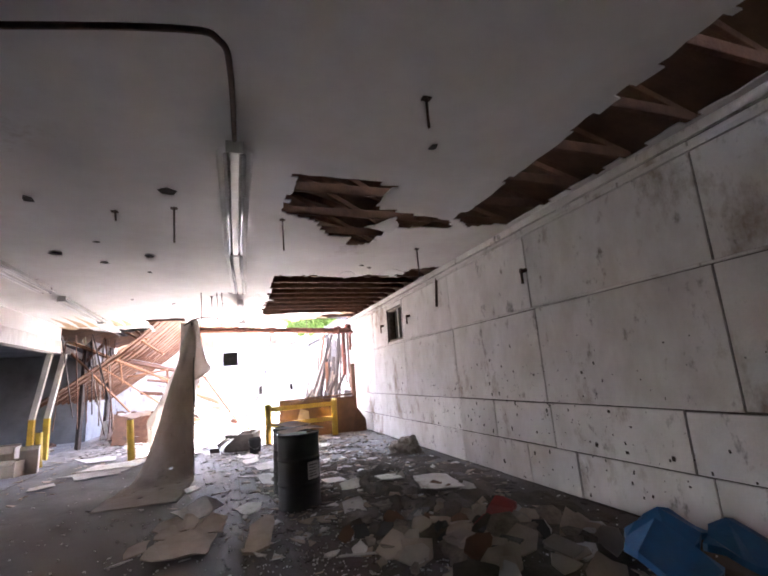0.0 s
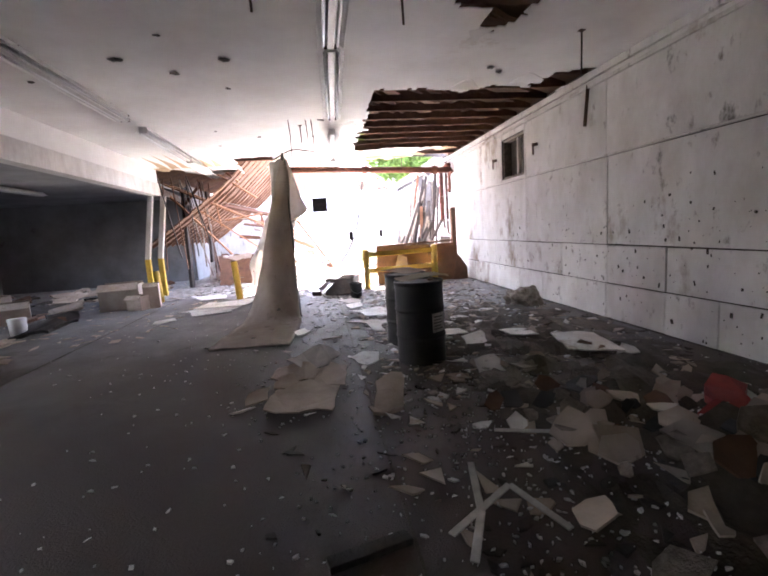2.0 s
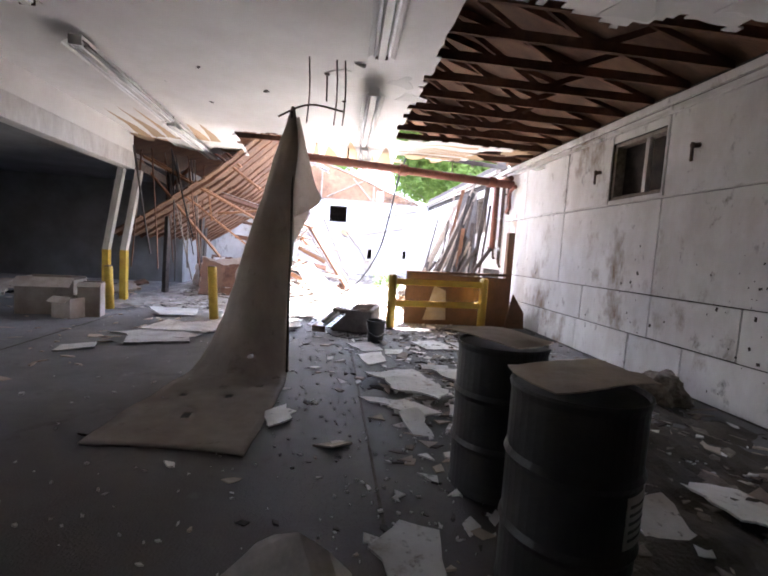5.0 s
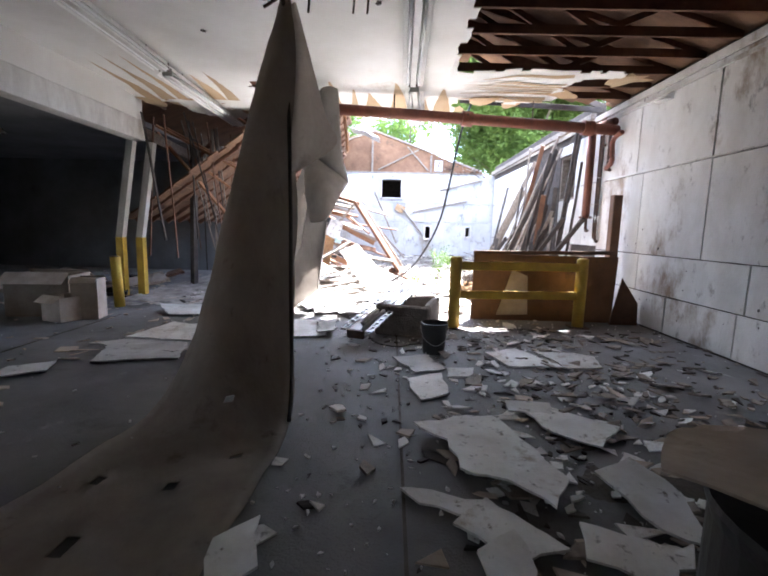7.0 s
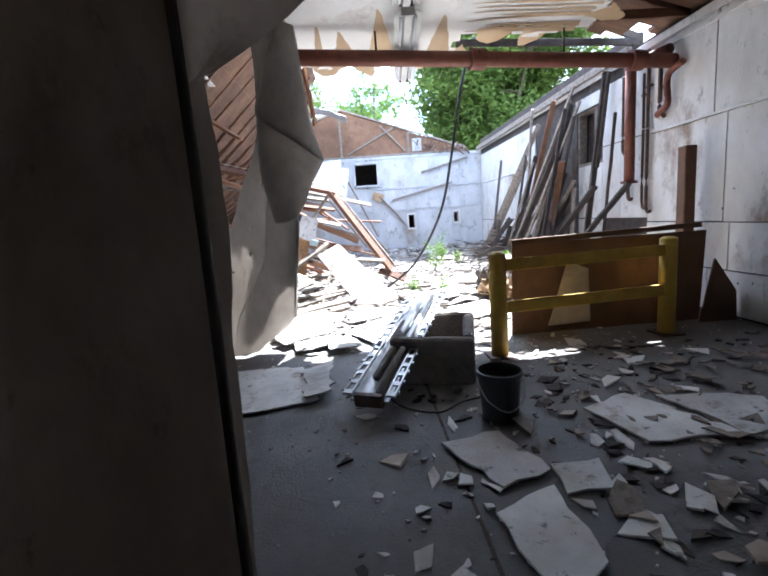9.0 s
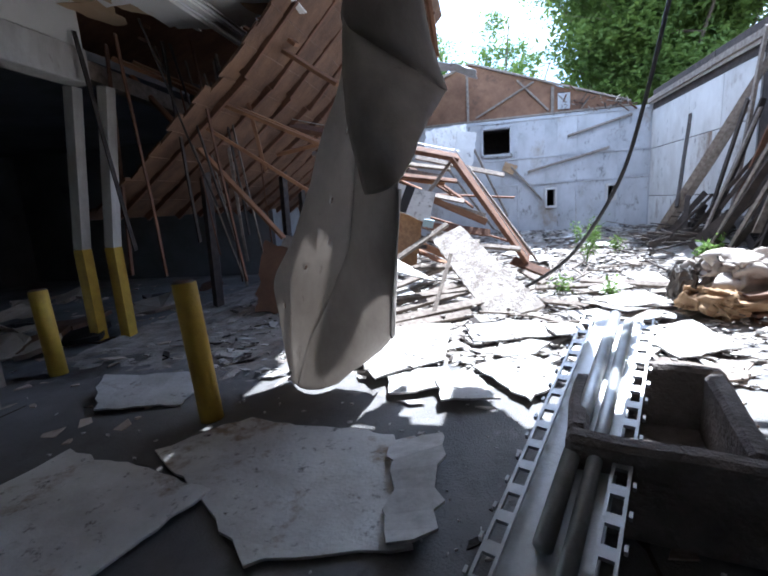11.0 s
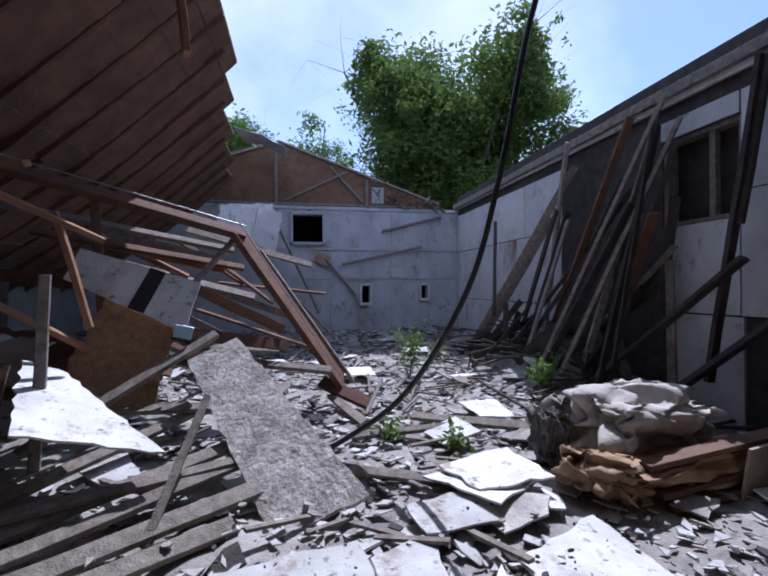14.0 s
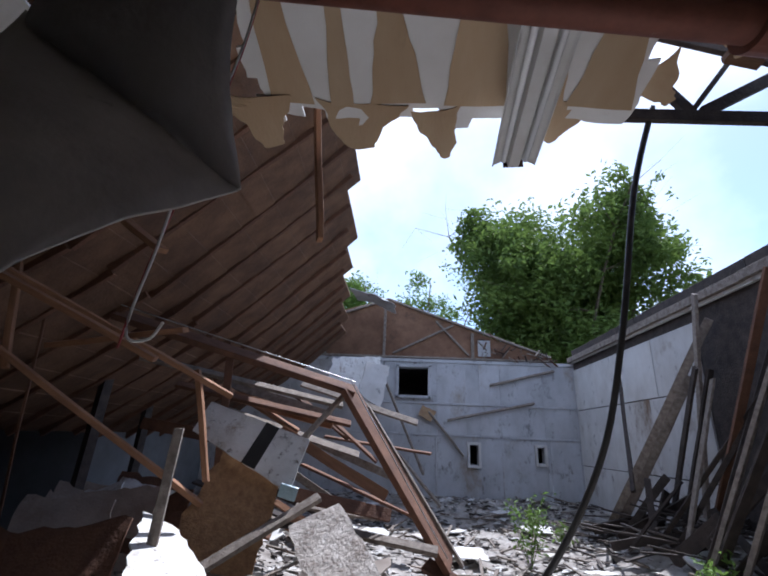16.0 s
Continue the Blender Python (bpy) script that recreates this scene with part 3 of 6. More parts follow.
# roof: two boarded slopes; the right one stops where the building is open
def roof(name, x0, z0, x1, z1, y0, y1, material, label, jag=0.0):
    bm = bmesh.new()
    n = max(2, int((y1 - y0) / 0.15))
    rr = random.Random(int(y1 * 7))
    ends = [rr.uniform(-jag, jag) for _ in range(60)]
    boards = 22
    for k in range(boards):
        a0, a1 = k / boards, (k + 1) / boards
        xa, xb, za, zb = x0 + (x1 - x0) * a0, x0 + (x1 - x0) * a1, z0 + (z1 - z0) * a0, z0 + (z1 - z0) * a1
        ye = y1 + ends[k]
        cs = [bm.verts.new(p) for p in ((xa, y0, za), (xb, y0, zb), (xb, ye, zb), (xa, ye, za), (xa, y0, za + 0.05), (xb, y0, zb + 0.05), (xb, ye, zb + 0.05), (xa, ye, za + 0.05))]
        for f in ((0, 1, 2, 3), (7, 6, 5, 4), (0, 4, 5, 1), (1, 5, 6, 2), (2, 6, 7, 3), (3, 7, 4, 0)):
            bm.faces.new([cs[q] for q in f])
    bmesh.ops.recalc_face_normals(bm, faces=bm.faces)
    return structure(finish(name, bm, material), label, "roof")
roof("roof_right", RIDGE_X, RIDGE_Z, XR + 0.4, EAVE_Z - 0.1, YB, 15.3, M_DECK, "boarded roof slope over the standing part", 0.35)
# last stretch, up to 16.2, added to keep sun off the left floor
roof("roof_left", RIDGE_X, RIDGE_Z, BEAM_X - 0.9, EAVE_Z - 0.15, YB, 16.2, M_DECK, "boarded roof slope on the side bay side", 0.2)
# mostly hidden slope, added to close the sky gap above the slump
roof("roof_upper_far", RIDGE_X - 1.2, RIDGE_Z - 0.4, BEAM_X - 0.9, EAVE_Z - 0.1, 14.8, 23.9, M_DECK, "mostly hidden roof boarding added to shut out sky over the slump", 0.1)
roof("roof_side", BEAM_X - 0.9, 3.75, XL - 0.4, 3.45, YB, 20.3, M_SHINGLE, "low felt roof over the side bay", 0.0)
# the far left slope: its torn upper edge runs back to the gable, its foot is brought low to keep the bay dark
dk = bmesh.new()
DECK_TOP, DECK_FOOT = Vector((RIDGE_X - 0.05, 0, 5.2)), Vector((-5.3, 0, 1.5))
def slump(f, y):
    p = DECK_TOP.lerp(DECK_FOOT, f)
    return Vector((p.x, y, p.z - 0.28 * math.sin(math.pi * f) + 0.05 * noise.noise(Vector((f * 6, y * 0.7, 0)))))
for k in range(26):
    f0, f1 = k / 26, (k + 1) / 26 + 0.004
    y_end = min(23.95, 17.2 + k * 1.15 + 0.5 * noise.noise(Vector((k * 1.7, 3, 0)))) if k < 6 else 23.95
    y0 = 15.15 + 0.25 * noise.noise(Vector((k * 0.9, 1, 0)))
    n = 12
    ring = []
    for q in range(n + 1):
        y = y0 + (y_end - y0) * q / n
        ring.append([dk.verts.new(slump(f, y) + Vector((0, 0, up))) for f, up in ((f0, 0.012 * (k % 2)), (f1, 0.012 * (k % 2)), (f1, 0.04), (f0, 0.04))])
    for ra, rb_ in zip(ring, ring[1:]):
        for q in range(4):
            dk.faces.new((ra[q], ra[(q + 1) % 4], rb_[(q + 1) % 4], rb_[q]))
    dk.faces.new(ring[0][::-1]), dk.faces.new(ring[-1])
bmesh.ops.recalc_face_normals(dk, faces=dk.faces)
deck_far = structure(finish("roof_left_far", dk, M_DECK), "torn brown roof boarding, its foot brought low to screen the bay", "roof")
for k in range(14):
    y = 15.5 + k * 0.6
    top_f = 0.02 if y < 17.2 else min(0.22, 0.035 * (y - 16.6))
    for fa_, fb_ in ((top_f, 0.5), (0.5, 0.98)):
        down = Vector((-0.06, 0, -0.07))
        part("rafter", bar(slump(fa_, y) + down, slump(fb_, y + rc.uniform(-0.1, 0.1)) + down, 0.05, 0.11), M_TIMBER, deck_far)
felt_edge = finish("roof_felt", slab([(-0.5, 0), (0.6, 0.05), (0.7, 0.9), (-0.3, 0.8)], 0.012, None, rc, 0.03, 0.12), M_WALL_FAR)
felt_edge.matrix_world = pose(-1.2, 22.9, 4.95, 0, 16, 0)
structure(felt_edge, "pale torn roofing felt lapping the gable head", "roof felt")

# trusses over the flat ceiling, at their real spacing where the holes show them
def truss(y, x0=BEAM_X, x1=XR, material=M_TIMBER, name="truss"):
    t = thing(name, "dark stained timber roof truss", "truss", (0, y, 0), "roof trusses")
    lo = CEIL + 0.08
    part("bottom_chord", bar((x0, 0, lo), (x1, 0, lo), 0.045, 0.11), material, t)
    for s, xe in ((1, x1), (-1, x0)):
        part("top_chord", bar((RIDGE_X, 0, RIDGE_Z - 0.09), (xe, 0, lo + 0.02), 0.045, 0.11), material, t)
        span = xe - RIDGE_X
        for fa, fb in ((0.0, 0.33), (0.66, 0.33), (0.66, 0.8)):
            za = RIDGE_Z - 0.1 - (RIDGE_Z - 0.1 - lo) * fb
            part("web", bar((RIDGE_X + span * fa, 0.02, lo), (RIDGE_X + span * fb, 0.02, za), 0.04, 0.075), material, t)
    return structure(t, "dark stained timber roof truss", "truss")
for y in (0.3, 1.0, 1.7, 2.4, 3.1, 3.8, 4.5, 5.2, 5.9, 6.6, 7.3, 7.9, 8.5, 9.1, 9.7, 10.3, 10.9, 11.5, 12.1, 12.7, 13.3, 13.9, 14.5):
    truss(y)
# the last truss stands half bare against the sky
bt = thing("broken_truss", "blackened broken truss against the sky", "truss")
for p, q, w in (((1.3, 15.7, 4.02), (4.1, 15.6, 3.86), 0.1), ((1.75, 15.7, 4.85), (4.15, 15.6, 3.9), 0.11), ((1.55, 15.7, 4.5), (1.85, 15.7, 4.05), 0.09),
                ((1.95, 15.7, 4.05), (2.75, 15.68, 4.5), 0.09), ((1.9, 15.72, 4.1), (2.3, 15.7, 4.62), 0.04)):
    part("member", bar(p, q, 0.05, w), M_DARKWOOD, bt)

# beam and posts on the side of the bay
bm_ = thing("bay_beam", "white painted beam on posts", "beam")
part("beam", boxm((0.24, 17.6, 0.36), pose(BEAM_X, 6.1, 3.12), 0.01), M_WHITEPOST, bm_)
part("fascia", boxm((0.05, 17.6, 0.5), pose(BEAM_X + 0.06, 6.1, 3.53), 0.006), M_CEIL, bm_)
part("broken_end", bar((BEAM_X, 14.9, 3.12), (BEAM_X + 0.1, 17.6, 2.9), 0.14, 0.2), M_GREYWOOD, bm_)
structure(bm_, "white painted beam on posts", "beam")

def post(x, y, h, size=0.13, lean=(0, 0), yellow=1.15):
    p = thing("post", "post painted white above and yellow below", "post", (x, y, 0), "bay posts")
    part("shaft", bar((0, 0, yellow), (lean[0], lean[1], h), size, size), M_WHITEPOST, p)
    part("yellow_foot", bar((0, 0, 0), (0, 0, yellow), size + 0.006, size + 0.006), M_YELLOW, p, "worn yellow foot")
    part("base_plate", boxm((size + 0.1, size + 0.1, 0.02), pose(0, 0, 0.01)), M_DARKMETAL, p)
post(-4.78, 7.75, 2.95)
for x, y in ((-5.2, 14.9), (-4.9, 15.05)):
    post(x, y, 2.95, lean=(0.3, 0))
post(-4.75, 1.6, 2.95)
# far posts coloured dark to carry the shade of the bay
for x, y, h in ((-4.5, 16.4, 3.3), (-4.3, 18.6, 3.4), (-4.7, 20.4, 3.4)):
    dp = thing("shade_dark_post", "bare post in the collapsed bay, shade put into its colour", "post", (x, y, 0), "dark posts")
    part("shaft", bar((0, 0, 0), (0.05, 0.1, h), 0.12, 0.12), M_DARKWOOD, dp)
    part("brace", bar((0, 0.05, h - 0.6), (0.5, 0.1, h), 0.05, 0.08), M_TIMBER, dp)

# ---- things of the standing room ----
def fluorescent(x0, y0, x1, y1, z, label, drop=0.0, tilt=0.0):
    """A twin-tube batten with a sloped reflector, hung along the line."""
    length = math.hypot(x1 - x0, y1 - y0)
    f = thing("fluorescent_lamp", label, "lamp", group="ceiling lamps")
    f.matrix_world = Matrix.Translation(((x0 + x1) / 2, (y0 + y1) / 2, z)) @ pose(0, 0, 0, 0, 0, math.degrees(math.atan2(y1 - y0, x1 - x0)) - 90) @ pose(0, 0, 0, tilt, 0, 0)
    half = length / 2
    bm = bmesh.new()
    prof = [(-0.15, -0.02), (-0.135, 0.0), (-0.06, 0.045), (-0.05, 0.1), (0.05, 0.1), (0.06, 0.045), (0.135, 0.0), (0.15, -0.02), (0.145, -0.022), (0.13, -0.006),
            (0.055, 0.03), (0.035, -0.03), (-0.035, -0.03), (-0.055, 0.03), (-0.13, -0.006), (-0.145, -0.022)]
    ends = [[bm.verts.new((x, y, zz)) for x, zz in prof] for y in (-half, half)]
    for k in range(len(prof)):
        j = (k + 1) % len(prof)
        bm.faces.new((ends[0][k], ends[0][j], ends[1][j], ends[1][k]))
    bmesh.ops.recalc_face_normals(bm, faces=bm.faces)
    part("reflector", bm, M_ENAMEL, f)
    for s in (-1, 1):
        part("end_cap", boxm((0.14, 0.015, 0.11), pose(0, s * (half + 0.008), 0.03), 0.003), M_ENAMEL if s < 0 else M_DARKMETAL, f, "rusty open end cap" if s > 0 else "")
        part("tube", rod((s * 0.075, -half + 0.05, -0.012), (s * 0.075, half - 0.05, -0.012), 0.018), M_TUBE, f, smooth=True)
        part("hanger", rod((0, s * half * 0.7, 0.1), (0, s * half * 0.7, 0.1 + drop + 0.06), 0.006), M_DARKMETAL, f)
    return f

fluorescent(0.03, 3.45, 0.06, 6.45, 3.58, "long white fluorescent batten under the ceiling")
fluorescent(0.07, 6.55, 0.18, 9.45, 3.58, "long white fluorescent batten under the ceiling")
fluorescent(0.2, 10.5, 0.27, 13.35, 3.55, "white fluorescent batten beside torn ceiling board")
fluorescent(0.3, 13.45, 0.46, 15.6, 3.5, "white fluorescent batten hanging over the broken edge", 0.1)
fluorescent(-3.2, 3.0, -3.15, 6.2, 3.58, "dusty fluorescent batten near the side bay")
fluorescent(-3.15, 6.3, -3.15, 9.2, 3.58, "dusty fluorescent batten near the side bay")
fluorescent(-3.17, 10.0, -3.25, 13.0, 3.58, "dusty fluorescent batten near the side bay")
fluorescent(-3.25, 13.1, -3.3, 16.2, 3.55, "fluorescent batten ending at the torn ceiling edge")
for x, y in ((-8.0, 10.0), (-8.2, 14.5)):
    fluorescent(x, y - 1.3, x, y + 1.3, 3.22, "unlit dark fluorescent batten in the side bay")

# conduit, rods and scraps on the ceiling
cd = thing("ceiling_conduit", "grey surface conduit bent along the ceiling", "conduit")
tube([(-4.6, 3.7, 3.66), (-2.31, 2.88, 3.66), (-1.37, 2.56, 3.66), (-0.3, 2.3, 3.66), (-0.06, 2.33, 3.66), (0.0, 2.6, 3.66), (0.03, 3.4, 3.65)], 0.02, M_DARKMETAL, "pipe", cd)
part("junction_box", rod((-1.37, 2.56, 3.62), (-1.37, 2.56, 3.71), 0.06), M_DARKMETAL, cd)
tube([(-1.37, 2.56, 3.63), (-1.5, 2.7, 3.4), (-1.45, 2.9, 3.3)], 0.006, M_BLACK, "loose_wire", cd)
for x, y, l in ((-0.61, 5.1, 0.42), (0.62, 5.3, 0.42), (2.95, 6.35, 0.5), (-1.24, 5.3, 0.12), (-0.42, 10.4, 0.35), (1.4, 2.6, 0.25)):
    h = thing("hanger_rod", "thin rusty hanger rod fixed in the ceiling board", "rod", (x, y, CEIL), "hanger rods")
    part("rod", rod((0, 0, 0.02), (0.01, 0.02, -l), 0.01), M_DARKMETAL, h)
    part("plate", boxm((0.07, 0.05, 0.012), pose(0, 0, -0.02)), M_DARKMETAL, h)
rs = random.Random(5)
for k in range(26):
    x, y = rs.uniform(-4.3, 2.6), rs.uniform(1.5, 13.0)
    if any(inside((x, y), q) for q in (HOLE_1, HOLE_2, STRIP)):
        continue
    s = finish("ceiling_scab", slab(chunk(rs, rs.uniform(0.04, 0.1), 5), 0.008), M_DARKWOOD)
    s.matrix_world = pose(x, y, CEIL - 0.022, rs.uniform(-8, 8), 0, rs.uniform(0, 360))
    tagged(s, "small dark torn patch on the ceiling board", "torn patch", "ceiling patches")

def peel(x, y, z, w, l, turn, seed, material=M_KRAFT, droop=0.5):
    """A tongue of torn board paper drooping from the ceiling."""
    r = random.Random(seed)
    rows = []
    for k in range(4):
        f = k / 3
        ww = w * (1 - 0.75 * f ** 1.5)
        d = l * f
        zz = -droop * l * f * f
        rows.append([(-ww / 2 + r.uniform(-0.03, 0.03), d, zz), (r.uniform(-0.03, 0.03), d + 0.03, zz - 0.03 * f), (ww / 2 + r.uniform(-0.03, 0.03), d, zz)])
    ob = thicken(finish("peeling_board_paper", cloth(rows, 9, 6, seed, 0.07), material), 0.006)
    ob.matrix_world = pose(x, y, z, 0, 0, turn)
    return tagged(ob, "torn brown board paper drooping from the ceiling", "torn paper", "ceiling tears")
for k, (x, y, w, l, t, d) in enumerate(((-1.3, 15.1, 0.5, 0.5, 0, 0.9), (-0.6, 15.15, 0.6, 0.45, 5, 1.2), (-0.1, 15.2, 0.35, 0.5, -8, 1.6), (0.7, 15.1, 0.5, 0.4, 4, 1.3), (1.05, 14.9, 0.3, 0.4, -50, 1.0),
                                       (1.5, 14.4, 0.5, 0.45, -5, 0.8), (2.1, 14.4, 0.5, 0.6, 3, 1.1), (2.62, 14.1, 0.35, 0.5, -60, 0.9), (3.4, 13.3, 0.5, 0.5, 0, 1.1), (-2.7, 15.3, 0.4, 0.5, 8, 0.9),
                                       (-3.0, 14.9, 0.5, 0.5, -4, 0.6), (-3.9, 14.7, 0.7, 0.5, 0, 0.8), (-4.4, 14.7, 0.5, 0.6, 10, 0.9), (2.0, 5.6, 0.4, 0.55, 190, 0.7), (1.8, 6.3, 0.3, 0.35, 10, 0.9),
                                       (0.5, 10.6, 0.35, 0.35, 200, 1.1), (-0.1, 10.4, 0.35, 0.3, 90, 0.9), (0.62, 10.9, 0.35, 0.4, -70, 0.8), (2.2, 8.4, 0.5, 0.4, 180, 0.6), (3.2, 8.2, 0.5, 0.45, 160, 0.8), (3.6, 13.3, 0.5, 0.4, 30, 0.9))):
    peel(x, y, CEIL - 0.015 - max(0, y - 14.2) * 0.08, w, l, t, 100 + k, M_KRAFT if y > 12 else M_CEIL, d)

# the red pipe across the opening, with its collar and the pipes on the wall
pp = thing("sprinkler_main", "rust-red pipe with a bolted collar under the ceiling", "pipe")
part("pipe", rod((-1.4, 14.15, 3.42), (3.95, 14.62, 3.26), 0.09, seg=24), M_RUSTPIPE, pp, smooth=True)
for x in (1.25, 3.4):
    y, z = 14.15 + (x + 1.4) * 0.088, 3.42 - (x + 1.4) * 0.03
    part("collar", rod((x - 0.09, y - 0.008, z + 0.003), (x + 0.09, y + 0.008, z - 0.003), 0.125, seg=20), M_RUSTPIPE, pp)
    for s in (-1, 1):
        part("bolt", rod((x, y + s * 0.11, z - 0.03), (x, y + s * 0.11, z + 0.06), 0.014, seg=6), M_DARKMETAL, pp)
for x in (0.0, 2.4):
    part("hanger", rod((x, 14.27 + x * 0.088, 3.4 - x * 0.03), (x, 14.27 + x * 0.088, 3.68), 0.012), M_DARKMETAL, pp)
rp = thing("riser_pipe", "rust-red riser pipe on the wall with a flange", "pipe", (3.86, 15.4, 0))
part("pipe", rod((0, 0, 1.76), (0, 0, 3.5), 0.075, seg=18), M_RUSTPIPE, rp, smooth=True)
part("flange", rod((0, 0, 1.74), (0, 0, 1.78), 0.12, seg=18), M_RUSTPIPE, rp)
part("elbow", rod((0, 0, 3.46), (0.05, -0.75, 3.42), 0.07, seg=14), M_RUSTPIPE, rp, smooth=True)
for k, (y, z0, z1, r) in enumerate(((15.15, 1.3, 3.4, 0.025), (15.25, 1.35, 3.3, 0.02), (15.6, 1.5, 3.45, 0.03), (15.75, 2.2, 3.4, 0.025), (14.9, 2.6, 3.3, 0.03))):
    q = thing("wall_pipe", "thin dark pipe clipped to the wall", "pipe", (XR - 0.08, y, 0), "wall pipes")
    tube([(0, 0, z1), (0, 0, (z0 + z1) / 2), (0, 0, z0 + 0.1), (0, -0.1, z0)], r, M_DARKMETAL, "pipe", q)
    part("clip", boxm((0.05, 0.1, 0.03), pose(0.02, 0, z1 - 0.3)), M_DARKMETAL, q)
tube([(XR - 0.1, 14.45, 3.2), (XR - 0.12, 14.7, 3.1), (XR - 0.1, 14.72, 2.75), (XR - 0.1, 14.9, 2.66), (XR - 0.03, 15.0, 2.66)], 0.045, M_RUSTPIPE, "bent_pipe", thing("wall_elbow", "short bent rusty pipe on the wall", "pipe"))
hk = thing("wall_bracket", "rusty hook bracket fixed under the wall moulding", "bracket", (XR - 0.05, 7.8, 3.35))
part("arm", bar((0, 0, 0.2), (-0.04, 0.02, -0.4), 0.03, 0.05), M_DARKMETAL, hk)
for y in (5.0, 9.4, 11.3):
    wv = thing("wall_stub", "short dark pipe stub sticking out of the wall", "pipe", (XR - 0.03, y, 3.0), "wall stubs")
    part("stub", rod((0, 0, 0), (-0.1, 0, -0.02), 0.03), M_DARKMETAL, wv)
    part("drop", rod((-0.09, 0, 0.02), (-0.09, 0, -0.2), 0.018), M_DARKMETAL, wv)
for k, (y, z, w, l) in enumerate(((15.22, 2.5, 0.22, 0.5), (15.2, 2.0, 0.2, 0.42), (15.15, 1.75, 0.26, 0.4), (14.95, 3.35, 0.3, 0.4), (13.4, 3.4, 0.35, 0.3))):
    tear = thicken(finish("peeling_wall_paper", cloth([[(0, -w / 2, 0), (-0.02, 0, 0), (0, w / 2, 0)], [(-0.06, -w * 0.45, -l * 0.4), (-0.1, 0, -l * 0.45), (-0.04, w * 0.4, -l * 0.4)],
                                                      [(-0.16, -w * 0.2, -l * 0.8), (-0.18, 0, -l), (-0.1, w * 0.25, -l * 0.85)]], 8, 6, 40 + k, 0.04), M_KRAFT if k % 2 else M_WALL), 0.006)
    tear.matrix_world = pose(XR - 0.035, y, z)
    tagged(tear, "torn wall facing curling off beside the pipes", "torn paper", "wall tears")
# nail heads and knocks on the wall boards
kn = bmesh.new()
for k in range(330):
    y, z = rs.choice((rs.uniform(0, 15), rs.gauss(7.0, 1.2), rs.gauss(4.8, 0.8))), abs(rs.gauss(0.95, 0.5))
    if z < 3.4:
        s = 0.008 + 0.03 * rs.random() ** 3
        block(kn, (0.004, s * rs.uniform(0.5, 1.2), s * rs.uniform(0.6, 2.0)), pose(XR - 0.034, y, z, rs.uniform(-20, 20)))
tagged(finish("wall_knocks", kn, M_DARKWOOD), "small dark knocks and nail holes in the wall boards", "knocks", kind="stuff")

def drum(x, y, label, turn, tilt=0.0):
    d = thing("steel_drum", label, "drum", (x, y, 0), "steel drums", turn)
    prof = [(0.0, 0.02), (0.27, 0.02), (0.285, 0.0), (0.292, 0.015), (0.285, 0.05)]
    for z in (0.32, 0.64):
        prof += [(0.285, z - 0.03), (0.297, z), (0.285, z + 0.03)]
    prof += [(0.285, 0.92), (0.294, 0.95), (0.292, 0.965), (0.282, 0.965), (0.276, 0.945), (0.0, 0.945)]
    bm = bmesh.new()
    rings = [[bm.verts.new((r * math.cos(k * math.tau / 40), r * math.sin(k * math.tau / 40), z)) for k in range(40)] for r, z in prof if r > 0]
    for ra, rb_ in zip(rings, rings[1:]):
        for k in range(40):
            bm.faces.new((ra[k], ra[(k + 1) % 40], rb_[(k + 1) % 40], rb_[k]))
    bm.faces.new(rings[0][::-1]), bm.faces.new(rings[-1])
    part("body", bm, M_DRUM, d)
    part("bung", rod((0.16, 0.05, 0.94), (0.16, 0.05, 0.965), 0.035), M_DARKMETAL, d)
    lb = bmesh.new()
    for k in range(8):
        a0, a1 = -1.3 + k * 0.09, -1.3 + (k + 1) * 0.09
        vs = [lb.verts.new((0.29 * math.cos(a_), 0.29 * math.sin(a_), z)) for a_, z in ((a0, 0.38), (a1, 0.38), (a1, 0.6), (a0, 0.6))]
        lb.faces.new(vs)
    label_ = thicken(part("label", lb, M_LABEL, d, "torn pale paper label"), 0.003)
    for k in range(5):
        bb = bmesh.new()
        a0, z = -1.24, 0.56 - k * 0.035
        for q in range(5 - k % 2):
            vs = [bb.verts.new((0.2925 * math.cos(a_), 0.2925 * math.sin(a_), zz)) for a_, zz in ((a0 + q * 0.1, z - 0.008), (a0 + q * 0.1 + 0.1, z - 0.008), (a0 + q * 0.1 + 0.1, z + 0.006), (a0 + q * 0.1, z + 0.006))]
            bb.faces.new(vs)
        part("print_line", bb, M_INK, label_)
    return d
drum(0.88, 6.4, "black steel drum with a torn label on concrete", 0)
drum(0.9, 7.3, "black steel drum standing behind its twin", 60)
lidb = thicken(finish("cardboard_scrap", cloth([[(-0.3, -0.2, 0), (0, -0.22, 0.03), (0.3, -0.15, 0)], [(-0.32, 0, 0.01), (0, 0, 0.04), (0.33, 0, 0)], [(-0.25, 0.22, 0), (0, 0.2, 0.02), (0.28, 0.2, 0.02)]], 8, 5, 3, 0.02), M_CARD), 0.006)
lidb.matrix_world = pose(0.92, 6.45, 0.985, 0, 0, 10)
lid2 = lidb.copy()
scene.collection.objects.link(lid2)
lid2.matrix_world = pose(0.86, 7.32, 0.985, 0, 0, 130)
tagged(lid2, "curled cardboard scrap lying on a drum", "cardboard")
tagged(lidb, "curled cardboard scrap lying on a drum", "cardboard")

